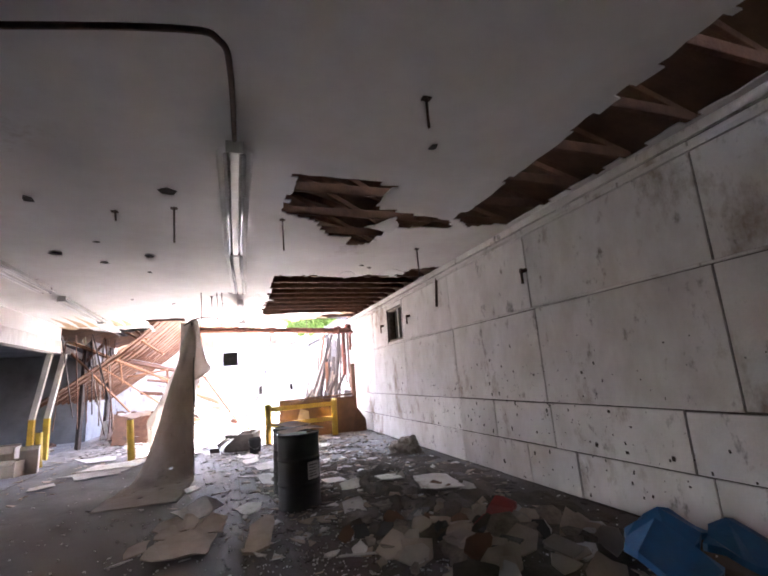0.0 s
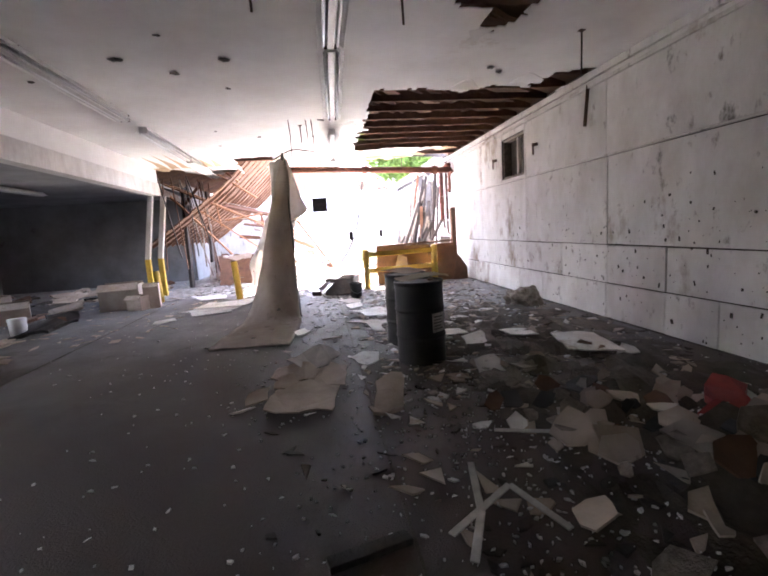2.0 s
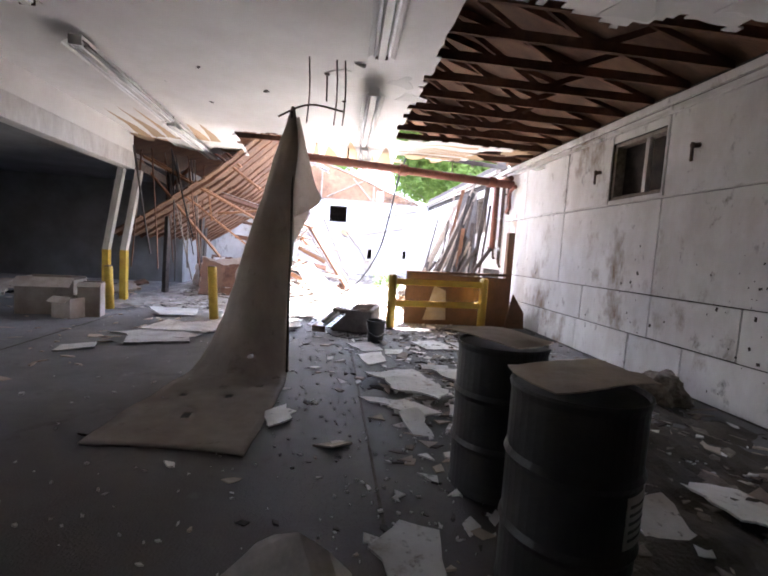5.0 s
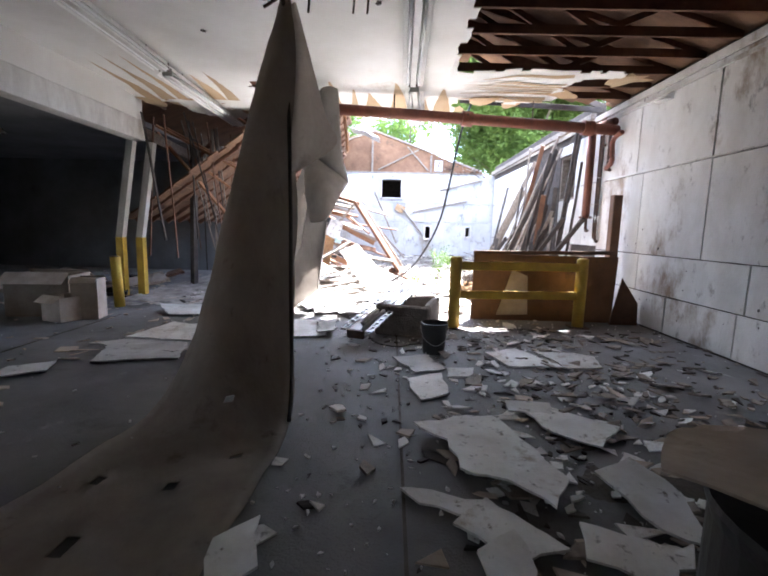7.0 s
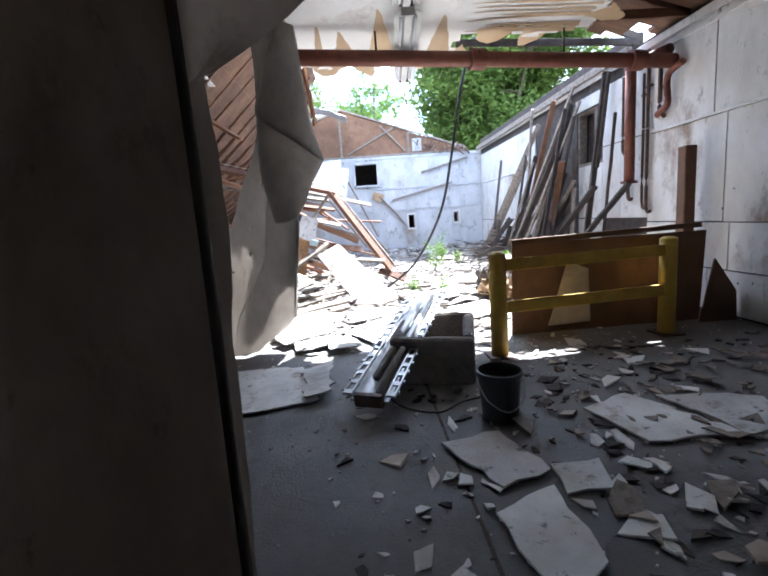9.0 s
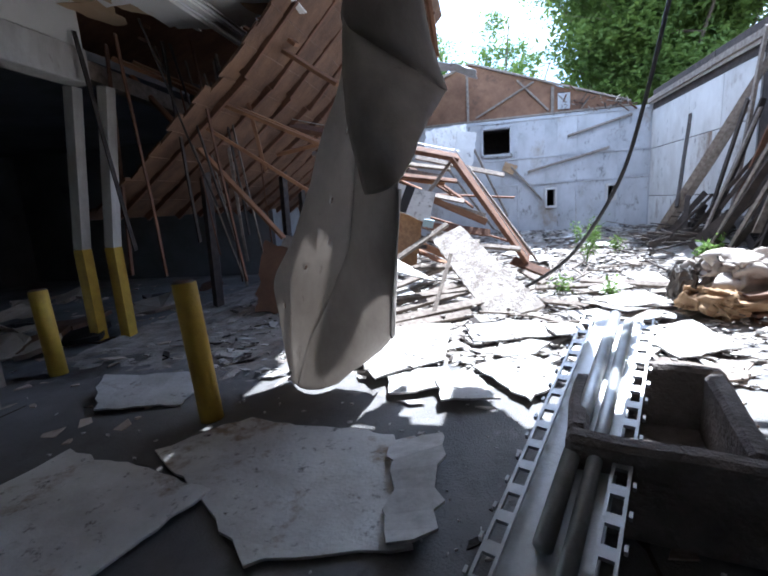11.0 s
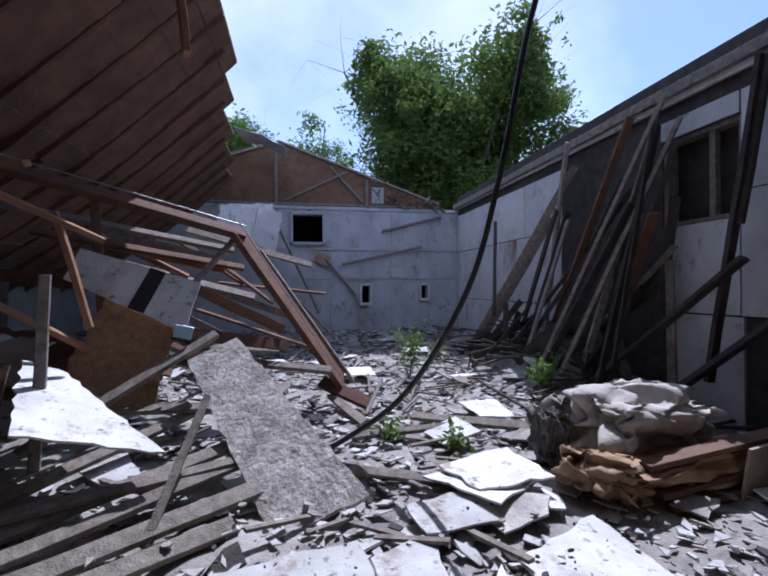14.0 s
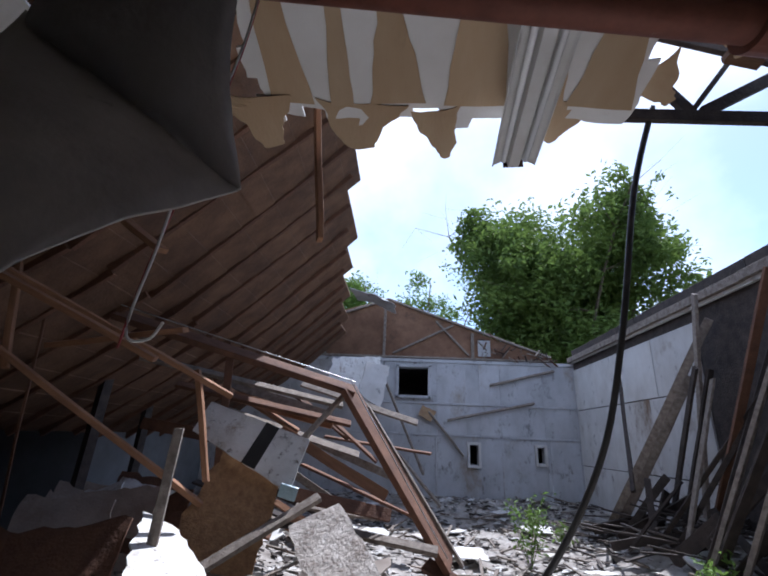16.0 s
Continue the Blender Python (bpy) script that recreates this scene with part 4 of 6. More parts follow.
def hanging(name, rows, material, label, seed, skip=(), across=16, along=9, wrinkle=0.025):
    return tagged(thicken(finish(name, cloth(rows, across, along, seed, wrinkle, skip), material, smooth=True), 0.012), label, "membrane sheet")
# first sheet: hangs from the ceiling to a point and spreads over the floor
s1 = hanging("hanging_membrane", [
    [(-0.80, 9.95, 3.1), (-0.78, 9.95, 3.12), (-0.76, 9.95, 3.1)],
    [(-0.93, 9.9, 2.6), (-0.8, 9.78, 2.62), (-0.68, 9.95, 2.6)],
    [(-1.08, 9.9, 2.05), (-0.92, 9.7, 2.05), (-0.7, 9.98, 2.05)],
    [(-1.24, 9.9, 1.5), (-1.0, 9.66, 1.5), (-0.72, 9.95, 1.5)],
    [(-1.40, 9.88, 0.9), (-1.1, 9.6, 0.9), (-0.72, 9.9, 0.9)],
    [(-1.56, 9.82, 0.35), (-1.15, 9.5, 0.32), (-0.7, 9.8, 0.35)],
    [(-1.72, 9.6, 0.06), (-1.2, 9.2, 0.04), (-0.68, 9.6, 0.06)],
    [(-1.85, 8.9, 0.02), (-1.25, 8.75, 0.02), (-0.68, 8.95, 0.02)],
    [(-1.95, 7.8, 0.02), (-1.3, 7.7, 0.02), (-0.76, 7.6, 0.03)]], M_PAPER, "grey roofing membrane hanging to the concrete floor", 1,
    skip=((46, 9), (62, 3), (62, 9), (66, 6), (58, 12)))
part("torn_edge", cloth([[(-0.74, 9.94, 3.0), (-0.72, 9.9, 3.0), (-0.7, 9.9, 3.0)], [(-0.74, 9.9, 2.5), (-0.62, 9.88, 2.45), (-0.5, 9.9, 2.3)], [(-0.76, 9.9, 2.1), (-0.58, 9.87, 2.08), (-0.4, 9.9, 2.05)], [(-0.76, 9.9, 1.82), (-0.72, 9.87, 1.83), (-0.68, 9.9, 1.85)]], 8, 6, 2, 0.01), M_PAPER, s1)
tube([(-0.79, 9.9, 3.05), (-0.75, 9.86, 2.4), (-0.73, 9.84, 1.7), (-0.72, 9.8, 1.0), (-0.7, 9.72, 0.3), (-0.68, 9.55, 0.06)], 0.014, M_PAPER_DARK, "dark_seam", s1, "black folded seam")
st = thing("suspension_rod", "bent wire holding the hanging membrane", "rod")
tube([(-0.95, 9.98, 3.0), (-0.6, 9.95, 3.16), (-0.2, 9.95, 3.12)], 0.012, M_DARKMETAL, "cross_wire", st)
for x in (-0.62, -0.3, -0.2):
    tube([(x, 9.95, 3.7), (x + 0.02, 9.95, 3.3), (x, 9.94, 2.95)], 0.008, M_DARKMETAL, "wire", st)

# second sheet, holed: a creased length down to the rubble, with a broad flap folded over at its head
s2 = hanging("holed_membrane", [
    [(-1.42, 14.0, 3.62), (-1.3, 13.95, 3.62), (-1.15, 13.9, 3.62)],
    [(-1.42, 13.97, 2.9), (-1.3, 13.9, 2.9), (-1.17, 13.84, 2.9)],
    [(-1.47, 13.95, 2.45), (-1.37, 13.88, 2.45), (-1.25, 13.8, 2.45)],
    [(-1.66, 13.93, 2.0), (-1.52, 13.87, 2.0), (-1.34, 13.77, 2.0)],
    [(-1.84, 13.92, 1.55), (-1.63, 13.86, 1.55), (-1.41, 13.75, 1.55)],
    [(-2.04, 13.92, 1.15), (-1.77, 13.85, 1.15), (-1.47, 13.74, 1.15)],
    [(-2.2, 13.9, 0.85), (-1.93, 13.83, 0.85), (-1.6, 13.72, 0.85)],
    [(-2.16, 13.86, 0.45), (-2.02, 13.8, 0.43), (-1.85, 13.71, 0.42)],
    [(-2.1, 13.8, 0.03), (-2.04, 13.75, 0.03), (-1.98, 13.68, 0.03)]], M_SHEET, "holed grey membrane hanging down to the rubble", 7,
    skip=((27, 13), (37, 10), (50, 8), (58, 3), (44, 12)), across=18, wrinkle=0.016)
thicken(part("right_panel", cloth([
    [(-1.15, 13.9, 3.62), (-1.03, 13.95, 3.62), (-0.92, 14.0, 3.62)],
    [(-1.17, 13.84, 2.9), (-1.02, 13.9, 2.9), (-0.88, 13.97, 2.9)],
    [(-1.25, 13.8, 2.45), (-1.07, 13.86, 2.42), (-0.9, 13.95, 2.4)],
    [(-1.34, 13.77, 2.0), (-1.16, 13.72, 1.98), (-1.0, 13.7, 1.95)],
    [(-1.41, 13.75, 1.55), (-1.22, 13.6, 1.53), (-1.02, 13.42, 1.5)],
    [(-1.47, 13.74, 1.15), (-1.3, 13.62, 1.12), (-1.08, 13.52, 1.1)],
    [(-1.6, 13.72, 0.85), (-1.4, 13.66, 0.8), (-1.15, 13.64, 0.78)],
    [(-1.85, 13.71, 0.42), (-1.56, 13.66, 0.4), (-1.22, 13.82, 0.38)],
    [(-1.98, 13.68, 0.03), (-1.82, 13.62, 0.03), (-1.66, 13.75, 0.03)]], 14, 9, 9, 0.022), M_SHEET, s2, "creased panel turned away from the fold", True), 0.012)
thicken(part("edge_hem", cloth([
    [(-1.02, 13.42, 1.52), (-1.0, 13.4, 1.52), (-1.02, 13.56, 1.52)],
    [(-1.08, 13.52, 1.12), (-1.06, 13.5, 1.12), (-1.09, 13.68, 1.12)],
    [(-1.15, 13.64, 0.8), (-1.13, 13.62, 0.8), (-1.14, 13.8, 0.8)],
    [(-1.22, 13.82, 0.4), (-1.2, 13.79, 0.4), (-1.2, 13.9, 0.4)]], 6, 7, 4, 0.008), M_SHEET, s2, "rolled pale hem", True), 0.006)
s3 = thicken(part("top_flap", cloth([
    [(-1.22, 14.0, 3.66), (-1.08, 13.9, 3.68), (-0.93, 13.98, 3.66)],
    [(-1.3, 13.93, 3.2), (-1.1, 13.8, 3.2), (-0.88, 13.95, 3.15)],
    [(-1.42, 13.85, 2.74), (-1.12, 13.76, 2.68), (-0.83, 13.93, 2.65)],
    [(-1.25, 13.82, 2.56), (-1.0, 13.76, 2.45), (-0.78, 13.91, 2.4)],
    [(-0.8, 13.9, 2.24), (-0.75, 13.88, 2.2), (-0.71, 13.89, 2.18)]], 16, 9, 12, 0.014), M_SHEET, s2, "broad flap folded over", True), 0.01)
thicken(part("under_flap", cloth([
    [(-1.42, 13.84, 2.72), (-1.1, 13.8, 2.45), (-0.71, 13.89, 2.18)],
    [(-1.42, 13.74, 2.35), (-1.12, 13.6, 2.2), (-0.76, 13.8, 2.1)],
    [(-1.38, 13.66, 1.95), (-1.1, 13.48, 1.88), (-0.82, 13.66, 1.97)],
    [(-1.28, 13.6, 1.5), (-1.02, 13.42, 1.56), (-0.88, 13.54, 1.82)]], 14, 9, 21, 0.016), M_SHEET, s2, "sagging lower fold of the flap", True), 0.01)
wr = thing("dangling_wires", "thin red and white wires dangling with a hook", "wire")
tube([(-0.95, 14.3, 3.72), (-1.0, 14.3, 3.1), (-1.12, 14.3, 2.5), (-1.16, 14.3, 2.2), (-1.2, 14.3, 1.9), (-1.12, 14.3, 1.87), (-1.08, 14.3, 1.93)], 0.005, M_LABEL, "white_wire", wr)
tube([(-0.95, 14.31, 3.72), (-1.0, 14.31, 3.1), (-1.13, 14.31, 2.4), (-1.19, 14.31, 2.1), (-1.22, 14.31, 1.84)], 0.004, M_RED, "red_wire", wr)

# guard rail, brown board, block, tray, bucket
gr = thing("guard_rail", "yellow steel guard rail on two posts", "guard rail")
for x, y in ((0.97, 12.93), (2.92, 13.2)):
    q = part("post", rod((x, y, 0), (x, y, 1.05), 0.085, seg=20), M_YELLOW, gr, smooth=True)
    part("base_plate", boxm((0.26, 0.26, 0.02), pose(x, y, 0.012)), M_DARKMETAL, q)
    part("cap", rod((x, y, 1.05), (x, y, 1.07), 0.085, r2=0.05, seg=20), M_YELLOW, q)
for z in (0.93, 0.5):
    part("rail", bar((1.0, 12.95, z), (2.9, 13.18, z), 0.12, 0.05, 83), M_YELLOW, gr)
br = thing("brown_partition", "brown hardboard partition with a tall end post", "partition", (0, 13.62, 0))
part("sheet", boxm((2.3, 0.02, 1.08), pose(2.5, 0, 0.54, 3)), M_BROWNBOARD, br)
part("top_rail", bar((1.35, 0, 1.1), (3.65, 0.05, 1.14), 0.05, 0.06), M_BROWNBOARD, br)
part("end_post", boxm((0.15, 0.15, 2.1), pose(3.8, 0.5, 1.05), 0.012), M_BROWNBOARD, br)
part("foot_board", slab([(3.55, 0), (4.0, 0), (3.98, 0.35), (3.7, 0.75)], 0.025), M_BROWNBOARD, br).matrix_local = pose(0, -0.1, 0, 90)
part("cardboard_flap", slab([(1.75, 0.1), (2.25, 0.12), (2.2, 0.75), (1.95, 0.85)], 0.01), M_CARD, br, "torn brown cardboard flap").matrix_local = pose(0, -0.06, 0, 94)

tb = thing("hollow_block", "crumbling grey hollow box open at the top", "box")
tb.matrix_world = pose(0.3, 12.82, 0.0, 0, 0, -14)
for name_, sx, sy, sz, px, py, pz in (("end_wall", 0.74, 0.1, 0.42, 0, -0.47, 0.21), ("end_wall", 0.74, 0.1, 0.42, 0, 0.47, 0.21), ("side_wall", 0.1, 0.83, 0.42, -0.32, 0, 0.21),
                                      ("side_wall", 0.1, 0.83, 0.42, 0.32, 0, 0.21), ("bottom", 0.53, 0.83, 0.06, 0, 0, 0.035)):
    bk = boxm((sx, sy, sz), pose(px, py, pz), 0.022 if sz > 0.1 else 0.0)
    bmesh.ops.subdivide_edges(bk, edges=bk.edges[:], cuts=2, use_grid_fill=True)
    for v in bk.verts:
        v.co += noise.noise_vector(v.co * 5) * 0.018
        v.co.z = max(v.co.z, 0.0)
    part(name_, bk, M_FOAM, tb)

ct = thing("cable_tray", "dull galvanised slotted channel leaning on a box", "channel")
ct.matrix_world = look((-0.39, 11.75, 0.2), (0.36, 13.65, 0.58)) 
LT = 2.15
for x in (-0.17, 0.17):
    fl = bmesh.new()
    for k in range(15):
        block(fl, (0.012, 0.02, 0.028), pose(x + (0.05 if x > 0 else -0.05), 0, -0.06 - k * LT / 15))
    block(fl, (0.012, 0.02, LT), pose(x + 0.03, 0.0, -LT / 2))
    block(fl, (0.012, 0.02, LT), pose(x - 0.03, 0.0, -LT / 2))
    for k in range(16):
        block(fl, (0.07, 0.018, 0.05), pose(x, 0, -0.03 - k * LT / 15.4))
    part("slotted_flange", fl, M_GALV, ct)
part("web", boxm((0.3, 0.012, LT), pose(0, -0.05, -LT / 2), 0.002), M_GALV, ct)
part("pipe", rod((-0.02, 0.0, -0.25), (-0.02, 0.0, -LT), 0.035), M_GALV, ct, smooth=True)
part("pipe", rod((0.07, 0.0, -0.05), (0.07, 0.0, -LT + 0.1), 0.03), M_GALV, ct, smooth=True)
part("bracket", boxm((0.22, 0.1, 0.04), pose(0, -0.04, 0.0)), M_DARKMETAL, ct)

bu = thing("bucket", "black plastic bucket with a wire handle", "bucket", (0.55, 11.62, 0))
bb_ = bmesh.new()
prof = [(0.125, 0.0), (0.15, 0.33), (0.162, 0.335), (0.162, 0.36), (0.15, 0.365), (0.145, 0.34), (0.118, 0.02)]
rings = [[bb_.verts.new((r * math.cos(k * math.tau / 28), r * math.sin(k * math.tau / 28), z)) for k in range(28)] for r, z in prof]
for ra, rb_ in zip(rings, rings[1:]):
    for k in range(28):
        bb_.faces.new((ra[k], ra[(k + 1) % 28], rb_[(k + 1) % 28], rb_[k]))
bb_.faces.new(rings[0][::-1]), bb_.faces.new(rings[-1])
part("pail", bb_, M_BLACK, bu)
tube([(-0.165, 0, 0.32), (-0.13, -0.13, 0.2), (0, -0.2, 0.13), (0.13, -0.13, 0.2), (0.165, 0, 0.32)], 0.004, M_GALV, "handle", bu)
tube([(-0.3, 12.4, 0.2), (-0.2, 12.0, 0.03), (0.1, 11.75, 0.02), (0.35, 11.9, 0.02), (0.7, 12.0, 0.02)], 0.008, M_BLACK, "cable", thing("floor_cable", "black cable curling over the floor by the bucket", "cable"))

for x, y, h, lean in ((-2.42, 13.15, 1.0, -0.06), (-4.62, 13.85, 0.85, -0.04), (-2.9, 16.3, 0.8, 0.05)):
    b = thing("bollard", "worn yellow steel bollard set in concrete", "bollard", (x, y, 0), "yellow bollards")
    part("tube", rod((0, 0, 0), (lean, 0, h), 0.08, seg=18), M_YELLOW, b, smooth=True)
    part("cap", rod((lean, 0, h), (lean, 0, h + 0.02), 0.08, r2=0.05, seg=18), M_DARKMETAL, b)

def carton(x, y, w, d, h, turn, label, open_top=True):
    c = thing("carton", label, "box", (x, y, 0), "cartons", turn)
    bm = bmesh.new()
    for sx, sy, px, py in ((w, 0.008, 0, -d / 2), (w, 0.008, 0, d / 2), (0.008, d, -w / 2, 0), (0.008, d, w / 2, 0)):
        block(bm, (sx, sy, h), pose(px, py, h / 2))
    block(bm, (w, d, 0.008), pose(0, 0, 0.008))
    bmesh.ops.remove_doubles(bm, verts=bm.verts, dist=0.012)
    part("box_body", bm, M_CARD, c)
    for s in (-1, 1):
        part("flap", boxm((w * 0.98, d * 0.45, 0.006), pose(0, s * d * 0.6, h - d * 0.06, s * -35 if open_top else s * 4)), M_CARD, c)
carton(-5.3, 13.2, 0.9, 0.6, 0.62, 8, "large sagging cardboard carton by the posts")
carton(-4.75, 12.75, 0.4, 0.35, 0.35, -20, "small open cardboard carton on the floor")
carton(-4.5, 12.95, 0.35, 0.3, 0.6, 12, "tall pale carton leaning at the post")
carton(-7.2, 12.2, 0.6, 0.5, 0.45, 30, "dark carton in the side bay")
carton(-8.6, 13.6, 0.7, 0.5, 0.5, -12, "dark carton in the side bay")
pl = thing("white_pail", "white plastic pail on the floor of the bay", "bucket", (-6.0, 10.4, 0))
part("pail", rod((0, 0, 0), (0, 0, 0.36), 0.13, r2=0.15, seg=24), M_WHITEPOST, pl, smooth=True)
cu = thing("dark_cabinet", "dark open cabinet standing in the side bay", "cabinet", (-11.2, 12.2, 0), turn=20)
part("carcass", boxm((0.6, 0.5, 0.8), pose(0, 0, 0.4), 0.01), M_BLACK, cu)

# stacked and fallen boards, each laid flat where it fell
rd = random.Random(33)
def fragment(outline, label, material=M_BOARD, z=0.012, thick=0.014, tilt=(0, 0), warp=0.03, jag=0.022, name="board_fragment", category="board fragment", group="fallen boards"):
    cx = sum(p[0] for p in outline) / len(outline)
    cy = sum(p[1] for p in outline) / len(outline)
    bm = slab([(p[0] - cx, p[1] - cy) for p in outline], thick, None, rd, jag, warp)
    low = min(v.co.z for v in bm.verts)
    for v in bm.verts:
        v.co.z -= low
    ob = finish(name, bm, material)
    ob.matrix_world = pose(cx, cy, z, tilt[0], tilt[1], 0)
    return tagged(ob, label, category, group)
WB = "broken white ceiling board lying on the concrete"
fragment([(0.21, 9.55), (0.5, 9.7), (0.79, 9.66), (0.9, 9.3), (1.05, 8.9), (0.86, 8.6), (0.7, 8.85), (0.45, 8.98), (0.42, 9.3)], WB, z=0.05, warp=0.05)
fragment([(1.2, 8.95), (1.48, 9.1), (1.6, 8.8), (1.55, 8.45), (1.35, 8.55)], WB, z=0.06, tilt=(6, 3))
fragment([(1.1, 9.85), (1.4, 9.8), (1.7, 9.6), (1.45, 9.35), (1.2, 9.55)], WB, z=0.04, tilt=(3, -3))
fragment([(1.0, 10.1), (1.35, 10.05), (1.3, 9.85), (0.98, 9.9)], WB, z=0.03)
fragment([(0.95, 8.55), (1.3, 8.4), (1.2, 8.2), (0.9, 8.35)], WB, z=0.04, tilt=(8, 0))
fragment([(0.35, 8.55), (0.55, 8.75), (0.85, 8.4), (0.6, 8.3)], WB, z=0.03)
fragment([(0.1, 8.85), (0.55, 8.75), (0.6, 8.6), (0.2, 8.72)], WB, z=0.02)
fragment([(0.42, 8.35), (0.62, 8.5), (0.68, 8.0), (0.5, 8.0)], WB, z=0.02, tilt=(5, 8))
fragment([(-0.75, 8.4), (-0.58, 8.55), (-0.5, 8.25), (-0.68, 8.1)], WB, z=0.02)
fragment([(1.15, 11.6), (1.55, 11.75), (1.9, 11.1), (1.3, 11.1)], WB)
fragment([(1.75, 11.7), (2.4, 11.5), (2.3, 11.1), (1.9, 11.05)], WB)
fragment([(0.06, 11.3), (0.45, 11.35), (0.6, 10.9), (0.3, 10.8)], WB)
fragment([(0.2, 10.6), (0.55, 10.75), (0.55, 10.25), (0.3, 10.1)], WB)
fragment([(0.62, 10.95), (0.9, 10.95), (0.85, 10.7), (0.6, 10.7)], WB)
fragment([(-3.5, 11.5), (-2.9, 11.9), (-2.5, 12.35), (-2.0, 12.1), (-2.35, 11.2)], "large white sheet of board on the floor")
fragment([(-3.6, 10.3), (-3.2, 10.5), (-3.3, 10.75), (-3.65, 10.6)], WB)
fragment([(0.01, 6.65), (0.2, 6.85), (0.4, 6.75), (0.36, 6.45), (0.2, 6.3)], "pale broken tile of board near the drum", z=0.015)
fragment([(2.6, 6.5), (3.1, 6.35), (3.05, 5.7), (2.45, 5.85)], WB, z=0.08, tilt=(4, 3))
fragment([(2.2, 7.2), (2.55, 7.1), (2.5, 6.6), (2.15, 6.7)], WB, z=0.06, tilt=(-6, 4))
fragment([(1.55, 6.9), (1.85, 6.95), (1.8, 6.5), (1.5, 6.55)], WB, z=0.05, tilt=(10, -4))
fragment([(1.3, 7.4), (1.7, 7.5), (1.75, 7.2), (1.4, 7.1)], WB, z=0.05, tilt=(-3, 6))
fragment([(1.35, 5.9), (1.6, 5.95), (1.6, 5.6), (1.3, 5.6)], WB, z=0.04, tilt=(14, 0))
# cardboard sheets under the second membrane
fragment([(-2.52, 12.7), (-2.1, 13.15), (-1.05, 13.0), (-0.8, 12.15), (-1.2, 12.05), (-1.46, 11.95), (-1.9, 12.3)], "wide stained sheet of board with a frayed edge", z=0.008, warp=0.02)
fragment([(-3.05, 12.6), (-2.6, 12.5), (-1.88, 12.35), (-2.15, 11.55), (-3.2, 11.7)], "pale board with a broken corner on concrete", z=0.03)
fragment([(-3.2, 11.4), (-2.4, 11.6), (-2.2, 11.0), (-3.0, 10.8)], WB, z=0.02)
fragment([(-3.8, 13.6), (-2.9, 13.8), (-2.8, 13.3), (-3.4, 13.1)], WB, z=0.05, tilt=(4, 5))
fragment([(-1.05, 12.9), (-0.75, 12.95), (-0.7, 12.2), (-0.9, 12.1)], "crumpled grey paper beside the board", M_LABEL, z=0.02, warp=0.1, jag=0.04)
# cardboard heap and paper in the first bay
for k, (o, z) in enumerate((([(-0.85, 5.2), (-0.25, 5.05), (-0.15, 5.7), (-0.75, 5.85)], 0.01), ([(-0.8, 5.65), (-0.1, 5.6), (-0.05, 6.1), (-0.7, 6.3)], 0.05), ([(-0.85, 5.9), (-0.4, 5.75), (-0.3, 6.1), (-0.8, 6.2)], 0.1))):
    fragment(o, "damp brown cardboard sheets in a heap", M_CARD, z, 0.012, (2 + k, 2 - k), 0.1, 0.02, "cardboard_sheet", "cardboard", "cardboard heap")
fragment([(-0.7, 6.1), (-0.25, 5.95), (-0.1, 6.25), (-0.5, 6.4)], "crumpled clear plastic on the cardboard heap", M_LABEL, 0.15, 0.01, (3, 3), 0.22, 0.03, "plastic_sheet", "plastic sheet")
fragment([(0.1, 4.95), (0.35, 4.9), (0.42, 5.4), (0.2, 5.5)], "crumpled brown paper bag on concrete", M_CARD, 0.01, 0.03, (2, 6), 0.25, 0.02, "paper_bag", "paper bag")
fragment([(-1.05, 5.5), (-0.85, 5.55), (-0.85, 5.75), (-1.05, 5.7)], "small torn cardboard scrap", M_CARD, 0.01, 0.01, (3, 3), 0.1, 0.02, "cardboard_scrap", "cardboard")
for k in range(9):
    fragment([(-5.4 + rd.uniform(-0.3, 0.3) + a_, 8.3 + rd.uniform(-0.3, 0.3) + b_) for a_, b_ in ((-0.35, -0.25), (0.35, -0.25), (0.35, 0.25), (-0.35, 0.25))],
             "stack of dirty board sheets by the post", M_CARD, 0.01 + k * 0.035, 0.015, (rd.uniform(-4, 4), rd.uniform(-4, 4)), 0.05, 0.02, "board_sheet", "board", "stacked sheets")
# bent trim strips near the walk
for pts in ([(0.35, 3.2, 0.03), (0.5, 3.5, 0.06), (0.62, 4.0, 0.04)], [(0.3, 3.4, 0.03), (0.75, 3.7, 0.05), (0.9, 3.3, 0.03)], [(0.95, 4.4, 0.03), (1.4, 4.2, 0.05), (1.6, 4.6, 0.04)]):
    fr = thing("trim_strip", "bent pale trim strip on the floor", "strip", group="trim strips")
    for p, q in zip(pts, pts[1:]):
        part("length", bar(p, q, 0.045, 0.012), M_LABEL, fr)
